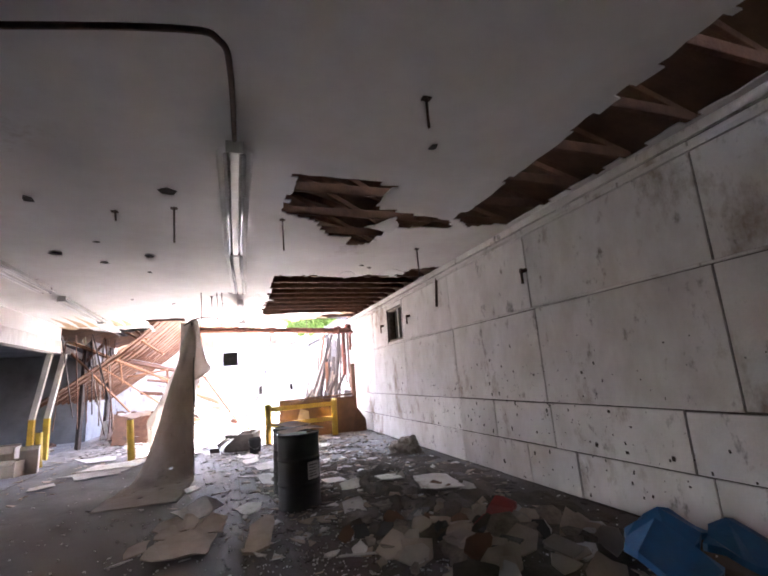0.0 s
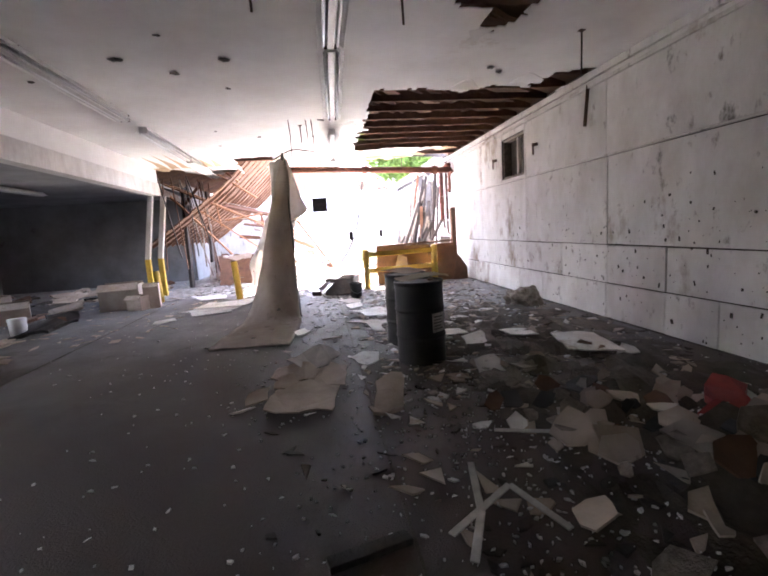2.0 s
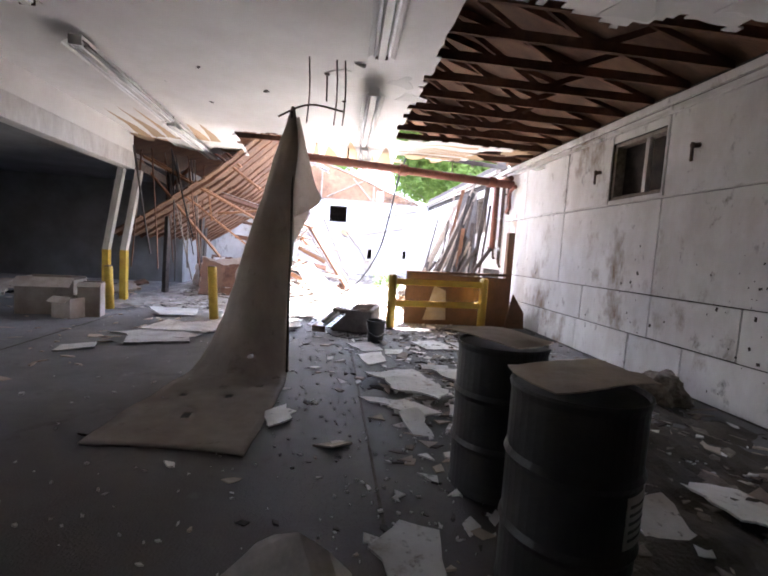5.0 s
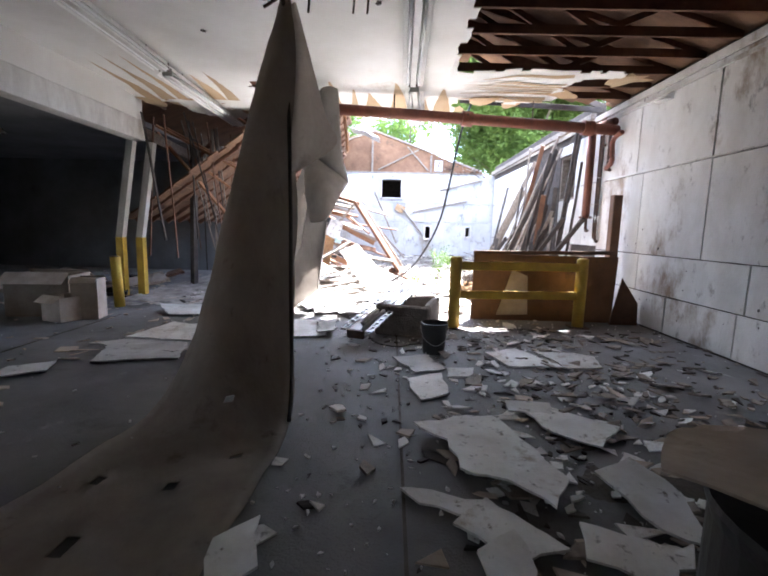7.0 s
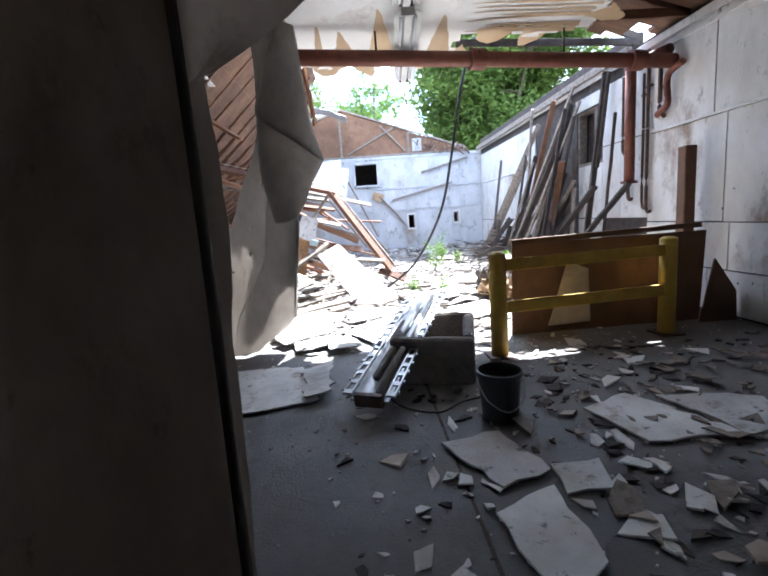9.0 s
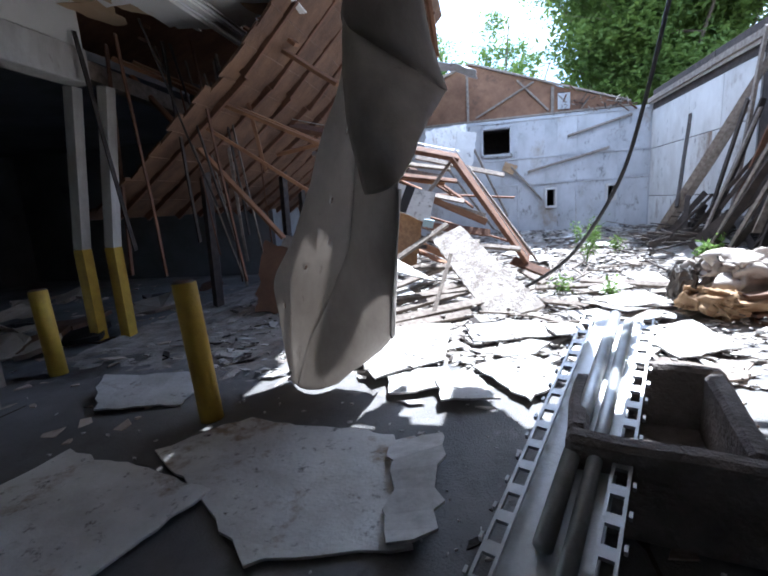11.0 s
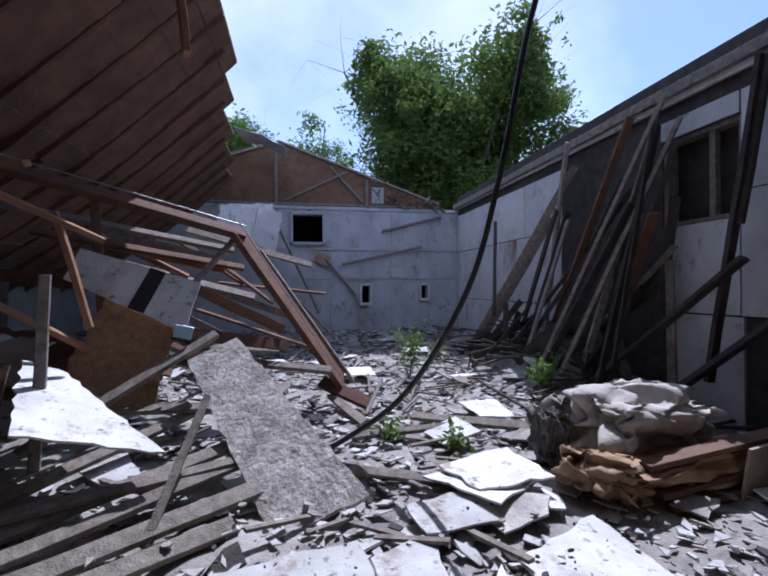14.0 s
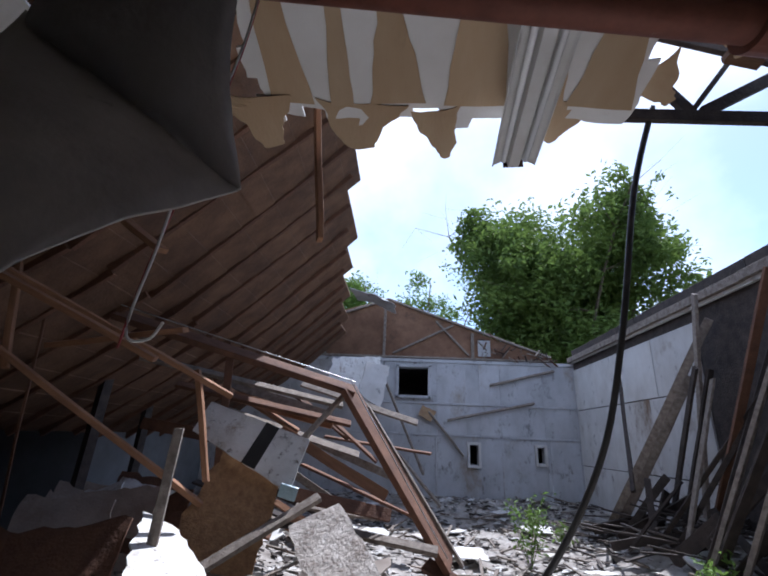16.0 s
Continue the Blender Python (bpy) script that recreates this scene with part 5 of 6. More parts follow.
# heap of rubbish at the right in the first bay
for k in range(130):
    x, y = rd.gauss(2.2, 0.6), rd.gauss(3.6, 0.9)
    if x > 3.7 or x < 1.0 or (x < 1.35 and y < 1.8):
        continue
    h = max(0.02, 0.28 - 0.2 * math.hypot(x - 2.1, (y - 3.4) * 0.8))
    m = rd.choice([M_CARD, M_BLACK, M_CARD, M_PAPER, M_DIRT, M_BROWNBOARD, M_BOARD, M_GREYWOOD, M_CARD, M_GREYWOOD])
    o = chunk(rd, rd.uniform(0.06, 0.2), 6)
    fragment([(x + p[0], y + p[1]) for p in o], "torn dirty scrap in the rubbish heap", m, h, 0.012, (rd.uniform(-25, 25), rd.uniform(-25, 25)), 0.16, 0.02, "rubbish_scrap", "scrap", "rubbish heap")
for x, y, m, w in ((2.95, 2.6, M_BLUE, 0.35), (3.35, 2.9, M_BLUE, 0.3), (3.5, 2.4, M_BLUE, 0.3), (2.5, 4.0, M_RED, 0.22), (2.15, 3.7, M_RED, 0.15)):
    fragment([(x + p[0], y + p[1]) for p in chunk(rd, w, 8)], "crumpled coloured plastic bag in the rubbish", m, 0.14, 0.05, (rd.uniform(-10, 10), 8), 0.3, 0.03, "plastic_bag", "plastic bag", "plastic bags")
hp = bmesh.new()
bmesh.ops.create_grid(hp, x_segments=40, y_segments=50, size=1)
for v in hp.verts:
    x, y = 2.5 + v.co.x * 1.5, 5.6 + v.co.y * 4.2
    edge = max(0, 1 - v.co.x ** 2) * max(0, 1 - v.co.y ** 2)
    v.co = Vector((x, y, -0.03 + edge ** 0.5 * (0.07 + 0.09 * noise.fractal(Vector((x * 2.5, y * 2.5, 0)), 0.8, 2, 5))))
tagged(finish("dirt_bed", hp, M_DIRT), "wet mould and dirt spread along the wall foot", "dirt", kind="stuff")
hc = thing("rag_heap", "dark crumpled rag heap at the wall foot", "rags", (3.55, 9.1, 0))
rh = bmesh.new()
bmesh.ops.create_icosphere(rh, subdivisions=4, radius=0.32)
for v in rh.verts:
    v.co = v.co * (1 + 0.35 * noise.fractal(v.co * 5, 0.8, 2, 4))
    v.co.z = max(0.0, v.co.z * 0.75 + 0.08)
part("cloth", rh, M_GREYWOOD, hc)

# fine litter over the whole floor
def litter(name, count, region, sizes, material, label, seed, up=None, clear=None):
    r = random.Random(seed)
    vs, fs = [], []
    for _ in range(count):
        x, y = region(r)
        if clear and clear(x, y):
            continue
        s = r.uniform(*sizes) * r.uniform(0.4, 1.0)
        m = pose(x, y, (up(x, y) if up else 0.004), r.uniform(-14, 14), r.uniform(-14, 14), r.uniform(0, 360))
        th = r.uniform(0.004, 0.014)
        n = r.choice((3, 4, 4, 5))
        o = [(p[0], p[1] * r.uniform(0.35, 0.9)) for p in chunk(r, s, n)]
        b = len(vs)
        vs += [tuple(m @ Vector((p[0], p[1], 0))) for p in o] + [tuple(m @ Vector((p[0] * 0.95, p[1] * 0.95, th))) for p in o]
        fs += [tuple(b + n + k for k in range(n))] + [(b + k, b + (k + 1) % n, b + n + (k + 1) % n, b + n + k) for k in range(n)]
    me = bpy.data.meshes.new(name)
    me.from_pydata(vs, [], fs)
    me.materials.append(material)
    return tagged(new(name, me), label, "litter", kind="stuff")
litter("plaster_chips", 1900, lambda r: (r.gauss(1.3, 1.5), r.uniform(1.5, 13.5)), (0.006, 0.04), M_BOARD, "small white plaster chips on the concrete", 1)
litter("mid_chips", 420, lambda r: (r.gauss(1.5, 1.0), r.gauss(8.8, 2.6)), (0.06, 0.2), M_BOARD, "broken plaster pieces scattered on the concrete", 2, lambda x, y: 0.012)
litter("dark_chips", 1000, lambda r: (r.gauss(2.0, 1.2), r.uniform(2.0, 13.0)), (0.03, 0.14), M_DARKWOOD, "dark rotten scraps on the concrete", 3)
litter("left_chips", 260, lambda r: (r.uniform(-5, -0.2), r.uniform(2, 13.5)), (0.006, 0.045), M_BOARD, "sparse pale chips on bare concrete", 4)
litter("brown_chips", 330, lambda r: (r.gauss(1.7, 1.0), r.gauss(7.0, 2.6)), (0.06, 0.22), M_CARD, "brown torn board paper on the floor", 6, lambda x, y: 0.01)
for k in range(34):
    x, y = rd.uniform(-9.5, -5.2), rd.uniform(9.5, 18.5)
    fragment([(x + p[0], y + p[1]) for p in chunk(rd, rd.uniform(0.25, 0.6), 6)], "dark junk lying in the unlit side bay", rd.choice((M_CARD, M_DARKWOOD, M_BROWNBOARD, M_BLACK)), 0.03, 0.06, (rd.uniform(-3, 18), rd.uniform(-12, 12)), 0.12, 0.03, "bay_junk", "junk", "bay junk")
litter("wall_scraps", 420, lambda r: (r.gauss(2.3, 0.9), r.uniform(5.0, 12.5)), (0.06, 0.2), M_GREYWOOD, "torn rotten board scraps along the wall foot", 9, lambda x, y: 0.03)
litter("floor_specks", 2200, lambda r: (r.gauss(1.5, 1.0), r.gauss(4.4, 2.0)), (0.006, 0.035), M_BOARD, "fine white plaster specks near the rubbish heap", 8)
litter("bay_litter", 300, lambda r: (r.uniform(-9, -3), r.uniform(9, 19)), (0.05, 0.25), M_CARD, "torn scraps on the floor of the side bay", 5)

# ---- the collapsed part: rubble, timbers, trees ----
def mound(x, y):
    """Height of the rubble over the slab."""
    if y < 13.6:
        return 0.0
    f = min(1.0, (y - 13.6) / 2.5)
    h = 0.06 + 0.05 * noise.fractal(Vector((x * 1.1, y * 1.1, 2)), 0.9, 2, 4)
    h += 0.4 * math.exp(-((x + 2.6) / 1.4) ** 2 - ((y - 18.3) / 2.4) ** 2)
    h += 0.75 * math.exp(-((x - 4.0) / 0.9) ** 2 - ((y - 19.6) / 1.9) ** 2)
    h += 0.35 * math.exp(-((y - 24.0) / 1.6) ** 2)
    return max(0.0, h) * f
rbm = bmesh.new()
bmesh.ops.create_grid(rbm, x_segments=110, y_segments=120, size=1)
for v in rbm.verts:
    x, y = -0.5 + v.co.x * 4.5, 18.85 + v.co.y * 5.3
    v.co = Vector((x, y, mound(x, y) - 0.015 + 0.035 * noise.noise(Vector((x * 7, y * 7, 0)))))
tagged(finish("rubble_bed", rbm, M_RUBBLE), "crushed plaster rubble covering the open floor", "rubble", kind="stuff")
top = lambda x, y: mound(x, y) + 0.01
litter("rubble_white", 1700, lambda r: (r.uniform(-3.2, 4.0), 13.9 + 10 * r.random() ** 1.5), (0.03, 0.17), M_BOARD, "bright broken board chips over the rubble", 11, top)
litter("rubble_grey", 1700, lambda r: (r.uniform(-4, 4.0), r.uniform(14.2, 24)), (0.03, 0.16), M_RUBBLE, "grey plaster chips over the rubble", 12, top)
litter("rubble_dark", 1700, lambda r: (r.uniform(-4, 4.0), 14.2 + 9.8 * r.random() ** 0.8), (0.03, 0.18), M_DARKWOOD, "dark rotten scraps over the rubble", 13, top)

litter("board_crumbs", 90, lambda r: (r.uniform(-1.8, 2.2), r.gauss(14.9, 0.8)), (0.008, 0.05), M_DARKWOOD, "dark crumbs scattered over the white boards", 14, lambda x, y: mound(x, y) + 0.085, lambda x, y: y < 13.7)
litter("grey_crumbs", 200, lambda r: (r.uniform(-1.8, 2.4), r.gauss(15.2, 0.9)), (0.01, 0.06), M_RUBBLE, "grey crumbs scattered over the white boards", 15, lambda x, y: mound(x, y) + 0.088, lambda x, y: y < 13.7)

def splinters(name, count, spot, length, w, material, label, seed):
    """Loose laths and splinters lying or leaning."""
    r = random.Random(seed)
    bm = bmesh.new()
    for _ in range(count):
        x, y = spot(r)
        l, yaw, up = r.uniform(*length), r.uniform(0, math.tau), r.gauss(0, 0.12)
        z = mound(x, y) + 0.03
        d = Vector((math.cos(yaw), math.sin(yaw), abs(up))) * l
        bar(Vector((x, y, z)), Vector((x, y, z)) + d, w * r.uniform(0.6, 1.3), 0.02, 0, bm, 0)
    return tagged(finish(name, bm, material), label, "splinters", kind="stuff")
splinters("grey_splinters", 210, lambda r: (r.uniform(-3.4, 3.6), r.uniform(15, 23.8)), (0.15, 0.8), 0.035, M_GREYWOOD, "weathered laths and splinters on the rubble", 31)
splinters("dark_splinters", 160, lambda r: (r.gauss(3.4, 0.5), r.gauss(19.6, 1.6)), (0.2, 1.0), 0.04, M_DARKWOOD, "dark broken laths heaped by the wall", 32)

SUNB = "sunlit white board fragment on the rubble"
for o, z, t in (([(-1.6, 14.95), (-0.85, 15.15), (-0.84, 14.2), (-1.35, 13.75), (-1.65, 14.2)], 0.08, (3, 2)),
                ([(-0.6, 14.1), (-0.15, 14.35), (0.12, 13.95), (-0.2, 13.5)], 0.05, (2, -2)),
                ([(0.05, 14.3), (0.75, 15.0), (0.65, 14.3), (0.4, 14.05)], 0.06, (3, 4)),
                ([(-0.7, 15.2), (0.05, 15.3), (0.15, 14.85), (-0.6, 14.7)], 0.08, (3, 0)),
                ([(0.1, 15.15), (0.5, 15.35), (0.45, 14.9), (0.15, 14.75)], 0.09, (-4, 3)),
                ([(0.6, 15.9), (1.25, 16.2), (1.5, 15.8), (0.95, 15.4)], 0.14, (-3, 2)),
                ([(0.75, 16.0), (1.35, 16.1), (1.45, 15.6), (0.9, 15.6)], 0.19, (2, -3)),
                ([(0.4, 15.6), (0.95, 15.75), (0.95, 15.35), (0.45, 15.3)], 0.1, (2, 2)),
                ([(0.85, 15.0), (1.5, 15.3), (1.6, 14.6), (1.0, 14.3)], 0.07, (2, 2)),
                ([(-1.3, 13.9), (-0.8, 14.05), (-0.7, 13.7), (-1.2, 13.55)], 0.04, (0, 0)),
                ([(-0.9, 13.9), (-0.6, 14.0), (-0.4, 13.5), (-0.8, 13.4)], 0.05, (-3, 3)),
                ([(1.5, 17.6), (2.0, 17.7), (2.0, 17.2), (1.6, 17.2)], 0.14, (5, 5)),
                ([(2.9, 18.7), (3.4, 18.9), (3.5, 18.2), (3.0, 18.1)], 0.35, (25, 5)),
                ([(2.2, 16.9), (2.8, 17.0), (2.7, 16.6), (2.2, 16.6)], 0.16, (6, -4)),
                ([(0.2, 19.9), (0.9, 20.0), (0.9, 19.5), (0.3, 19.5)], 0.16, (3, 3)),
                ([(1.9, 21.9), (2.5, 22.0), (2.4, 21.6), (1.9, 21.6)], 0.16, (6, 2)),
                ([(0.9, 16.9), (1.3, 17.1), (1.4, 16.7), (1.0, 16.6)], 0.13, (3, -6))):
    fragment(o, SUNB, z=z, tilt=t, warp=0.03, group="sunlit boards")
rk = random.Random(77)
for k in range(60):
    x, y = rk.uniform(-2.4, 3.4), 14.0 + 9 * rk.random() ** 1.4
    o = chunk(rk, rk.uniform(0.12, 0.32), rk.choice((4, 5, 6)))
    fragment([(x + p[0], y + p[1]) for p in o], "broken piece of plasterboard among rubble", rk.choice((M_BOARD, M_BOARD, M_RUBBLE, M_PAPER)), mound(x, y) + 0.03, 0.014,
             (rk.uniform(-12, 12), rk.uniform(-12, 12)), 0.03, 0.02, group="rubble pieces")

def leaning(name, corners, thick, material, label, category, jag=0.02, seed=1):
    """A board through four corners: upper left, upper right, lower right, lower left."""
    a_, b_, c_, d_ = (Vector(p) for p in corners)
    r = random.Random(seed)
    ux = (b_ - a_ + c_ - d_).normalized()
    uy = ((a_ - d_ + b_ - c_) - ux * (a_ - d_ + b_ - c_).dot(ux)).normalized()
    m = Matrix((ux, uy, ux.cross(uy))).transposed().to_4x4()
    m.translation = (a_ + b_ + c_ + d_) / 4
    inv = m.inverted()
    ob = finish(name, slab([tuple((inv @ p).to_2d()) for p in (d_, c_, b_, a_)], thick, None, r, jag, 0.02), material)
    ob.matrix_world = m
    return tagged(ob, label, category)
leaning("flake_board", ((-1.18, 17.0, 0.78), (-0.82, 17.0, 1.1), (0.2, 15.75, 0.08), (-0.42, 15.55, 0.05)), 0.045, M_OSB, "weathered flaking strand board propped on rubble", "board", 0.012)
wp = leaning("slotted_board", ((-2.18, 17.3, 1.86), (-1.17, 17.3, 1.56), (-1.28, 17.15, 1.1), (-2.26, 17.15, 1.6)), 0.03, M_BOARD, "white panel with a dark slot hanging in debris", "panel", 0.005)
part("dark_slot", boxm((0.14, 0.42, 0.01), pose(0.12, 0, 0.036)), M_BLACK, wp)
leaning("brown_board", ((-1.95, 17.25, 1.5), (-1.4, 17.25, 1.2), (-1.45, 16.85, 0.5), (-2.2, 16.85, 0.66)), 0.02, mat("orange_strand_board", (0.4, 0.24, 0.12), (0.24, 0.13, 0.07), 14, 0.9, bump=0.3), "orange-brown strand board leaning in the wreckage", "board", 0.03)
leaning("white_sheet", ((-2.37, 16.75, 0.95), (-2.1, 16.75, 0.9), (-1.1, 15.9, 0.45), (-1.84, 15.7, 0.7)), 0.015, M_BOARD, "white board lying aslant under broken timbers", "board", 0.02)
leaning("felt_sheet", ((-1.9, 22.6, 3.3), (-0.85, 23.5, 3.5), (-1.1, 23.2, 2.5), (-2.0, 22.4, 2.6)), 0.02, M_BOARD, "pale sheet hanging off the broken gable", "sheet", 0.04)
leaning("gable_board", ((0.2, 24.16, 2.45), (0.55, 24.16, 2.3), (0.4, 24.1, 2.05), (0.1, 24.1, 2.2)), 0.02, M_TANCLOTH, "torn tan board scrap on the end wall", "board", 0.02)
tt = thing("tile_scrap", "small blue and white tiled scrap on timber", "tile")
part("tile", boxm((0.16, 0.03, 0.12), pose(-1.28, 17.1, 1.12, 20, 15, 10), 0.004), mat("pale_blue_tile", (0.4, 0.55, 0.62), rough=0.3), tt)

def timber(p, q, w, h, material, label, roll=0, name="fallen_timber", group="fallen timbers"):
    """A loose timber with split ends, origin at its middle."""
    p, q = Vector(p), Vector(q)
    l = (q - p).length
    bm = bmesh.new()
    block(bm, (w, h, l), None, min(w, h) * 0.08)
    bmesh.ops.subdivide_edges(bm, edges=[e_ for e_ in bm.edges if abs(e_.verts[0].co.z - e_.verts[1].co.z) > l * 0.5], cuts=5)
    for v in bm.verts:
        n_ = noise.noise_vector(Vector((p.x * 3 + v.co.z * 1.5, p.y, v.co.x * 4)))
        v.co += Vector((n_.x * 0.012, n_.y * 0.012, 0))
        if abs(v.co.z) > l * 0.49:
            v.co.z += n_.z * 0.05
    ob = finish(name, bm, material)
    ob.matrix_world = aim(p, q, roll)
    return tagged(ob, label, "timber", group)
GREY, DARKT, RAW = "weathered grey timber lying in the wreckage", "blackened broken timber among the debris", "raw brown timber splintered from the roof"
leaning("hanging_board", ((-1.05, 21.4, 3.0), (-0.55, 21.6, 3.0), (-0.75, 21.3, 2.1), (-1.1, 21.0, 2.4)), 0.02, M_WALL, "pale sunlit panel hanging from the slumped roof", "panel", 0.02)
# plank pile
for p, q, w in (((-2.1, 15.45, 0.15), (-0.25, 16.6, 0.42), 0.1), ((-2.0, 15.25, 0.12), (-0.55, 16.2, 0.3), 0.09), ((-2.2, 15.7, 0.2), (-0.95, 17.1, 0.5), 0.09), ((-1.95, 15.1, 0.08), (-0.5, 15.9, 0.2), 0.12),
                ((-2.25, 15.5, 0.25), (-0.7, 16.1, 0.3), 0.07), ((-1.9, 14.9, 0.06), (-0.65, 15.6, 0.12), 0.11), ((-1.1, 15.5, 0.1), (-0.9, 16.2, 0.75), 0.05), ((-2.2, 16.4, 0.35), (-1.0, 17.15, 1.1), 0.09),
                ((-2.04, 16.3, 0.2), (-2.02, 16.4, 1.62), 0.07), ((-2.3, 16.9, 0.5), (-0.5, 16.8, 0.5), 0.08), ((-2.6, 16.1, 0.5), (-1.7, 15.7, 0.15), 0.1), ((-1.0, 17.7, 0.75), (0.1, 17.6, 0.62), 0.1),
                ((0.0, 16.3, 0.12), (0.8, 15.9, 0.1), 0.08), ((0.2, 16.9, 0.14), (1.3, 17.0, 0.14), 0.07), ((0.9, 17.4, 0.14), (2.0, 16.7, 0.16), 0.1), ((0.1, 18.2, 0.2), (0.4, 17.3, 0.12), 0.09)):
    timber(p, q, w, 0.045, M_GREYWOOD, GREY, 25)
# fallen truss arm with its boarding
fa = thing("fallen_roof_arm", "brown boarded roof arm fallen across the rubble", "roof piece")
for p, q, w, h, m in (((-3.4, 17.3, 2.75), (-0.85, 18.0, 2.1), 0.2, 0.07, M_TIMBER), ((-0.93, 18.0, 2.14), (0.25, 18.3, 0.35), 0.36, 0.07, M_TIMBER), ((-0.95, 18.1, 2.1), (-1.4, 17.8, 1.5), 0.09, 0.05, M_GREYWOOD),
                      ((-3.2, 17.6, 2.35), (-1.0, 18.2, 1.95), 0.12, 0.04, M_GREYWOOD), ((-2.9, 17.9, 2.1), (-0.9, 18.3, 1.75), 0.12, 0.04, M_TIMBER), ((-0.7, 18.2, 1.95), (0.42, 18.5, 0.3), 0.05, 0.04, M_GREYWOOD),
                      ((0.0, 18.3, 0.35), (0.55, 17.9, 0.15), 0.16, 0.06, M_TIMBER), ((-2.2, 17.6, 2.4), (-2.1, 17.5, 1.2), 0.08, 0.05, M_TIMBER), ((-2.6, 18.2, 1.9), (-0.8, 18.5, 1.4), 0.14, 0.03, M_GREYWOOD)):
    part("member", bar(p, q, w, h, 30), m, fa)
part("edge_strip", bar((-3.4, 17.25, 2.86), (-0.83, 17.95, 2.2), 0.02, 0.012), M_GALV, fa)
part("edge_strip", bar((-0.9, 17.85, 2.24), (0.22, 18.12, 0.45), 0.02, 0.012), M_GALV, fa)
# timbers hanging from the torn ceiling by the posts
rt = random.Random(8)
for p, q, w, m in (((-4.9, 15.8, 3.3), (-3.0, 15.8, 1.1), 0.07, M_ORANGE), ((-4.6, 15.2, 3.3), (-2.2, 16.2, 2.1), 0.08, M_ORANGE), ((-4.5, 15.4, 3.3), (-1.8, 16.8, 1.9), 0.07, M_ORANGE), ((-3.0, 15.8, 3.72), (-2.55, 15.8, 3.33), 0.09, M_ORANGE),
                   ((-3.6, 15.9, 3.9), (-2.1, 15.8, 2.85), 0.08, M_ORANGE), ((-1.07, 15.8, 4.35), (-0.95, 15.9, 3.0), 0.09, M_ORANGE), ((-3.9, 15.6, 2.6), (-2.0, 17.0, 1.0), 0.06, M_ORANGE), ((-3.2, 16.3, 2.2), (-2.0, 16.2, 2.35), 0.07, M_ORANGE),
                   ((-3.4, 16.0, 2.9), (-3.3, 16.1, 2.0), 0.06, M_ORANGE), ((-2.1, 16.7, 2.1), (-1.9, 16.8, 1.2), 0.06, M_ORANGE)):
    timber(p, q, w, 0.045, m, RAW, 20, group="hanging timbers")
for k in range(16):
    x, y = rt.uniform(-4.7, -3.6), rt.uniform(14.6, 17)
    timber((x, y, 3.45), (x + rt.uniform(-0.2, 0.7), y + rt.uniform(-0.2, 0.5), rt.uniform(0.2, 1.6)), rt.uniform(0.02, 0.05), 0.02, rt.choice((M_GREYWOOD, M_TIMBER, M_DARKWOOD)), "thin lath hanging beside the bay posts", 0, "hanging_lath", "hanging laths")
for k in range(26):
    x, y, z = rt.uniform(-3.4, -1.3), rt.uniform(17, 20.5), rt.uniform(0.5, 2.3)
    yaw = rt.gauss(0.2, 0.3)
    l = rt.uniform(0.7, 1.8)
    timber((x, y, z), (x + l * math.cos(yaw), y + l * math.sin(yaw) * 0.5, z - rt.uniform(0.1, 0.7)), rt.uniform(0.06, 0.14), 0.035, rt.choice((M_TIMBER, M_TIMBER, M_GREYWOOD, M_ORANGE, M_DARKWOOD)), RAW, rt.uniform(0, 90), group="collapsed timbers")
for k in range(14):
    x, y = rt.uniform(-4.2, -2.5), rt.uniform(16.0, 19.0)
    leaning("roof_board", ((x - 0.4, y + 0.2, 0.6 + rt.random() * 0.6), (x + 0.4, y + 0.25, 0.5 + rt.random() * 0.6), (x + 0.5, y - 0.3, 0.1), (x - 0.35, y - 0.35, 0.12)), 0.02, rt.choice((M_BROWNBOARD, M_BOARD, M_TIMBER, M_CARD)), "broken roof board slumped among the debris", "board", 0.03, k)
# battered timbers against the right wall
for k in range(26):
    ty = rt.choice((rt.gauss(17.3, 0.2), rt.uniform(17.0, 19.4)))
    p = (XR - rt.uniform(0.08, 0.5), ty, rt.uniform(1.5, 3.75))
    q = (rt.uniform(2.9, 3.9), ty + rt.uniform(-0.4, 2.4), rt.uniform(0.2, 0.7))
    timber(p, q, rt.uniform(0.04, 0.12), rt.uniform(0.02, 0.05), rt.choice((M_DARKWOOD, M_DARKWOOD, M_TIMBER, M_DARKWOOD, M_GREYWOOD)), "dark broken rafter leaning on the wall", rt.uniform(0, 90), group="leaning rafters")
for k in range(16):
    y = rt.uniform(17.5, 20.5)
    timber((rt.uniform(3.2, 3.9), y, rt.uniform(0.6, 1.3)), (rt.uniform(2.6, 3.6), y + rt.uniform(-0.9, 0.9), 0.35), rt.uniform(0.06, 0.16), 0.03, M_DARKWOOD, DARKT, rt.uniform(0, 90), group="wall heap")
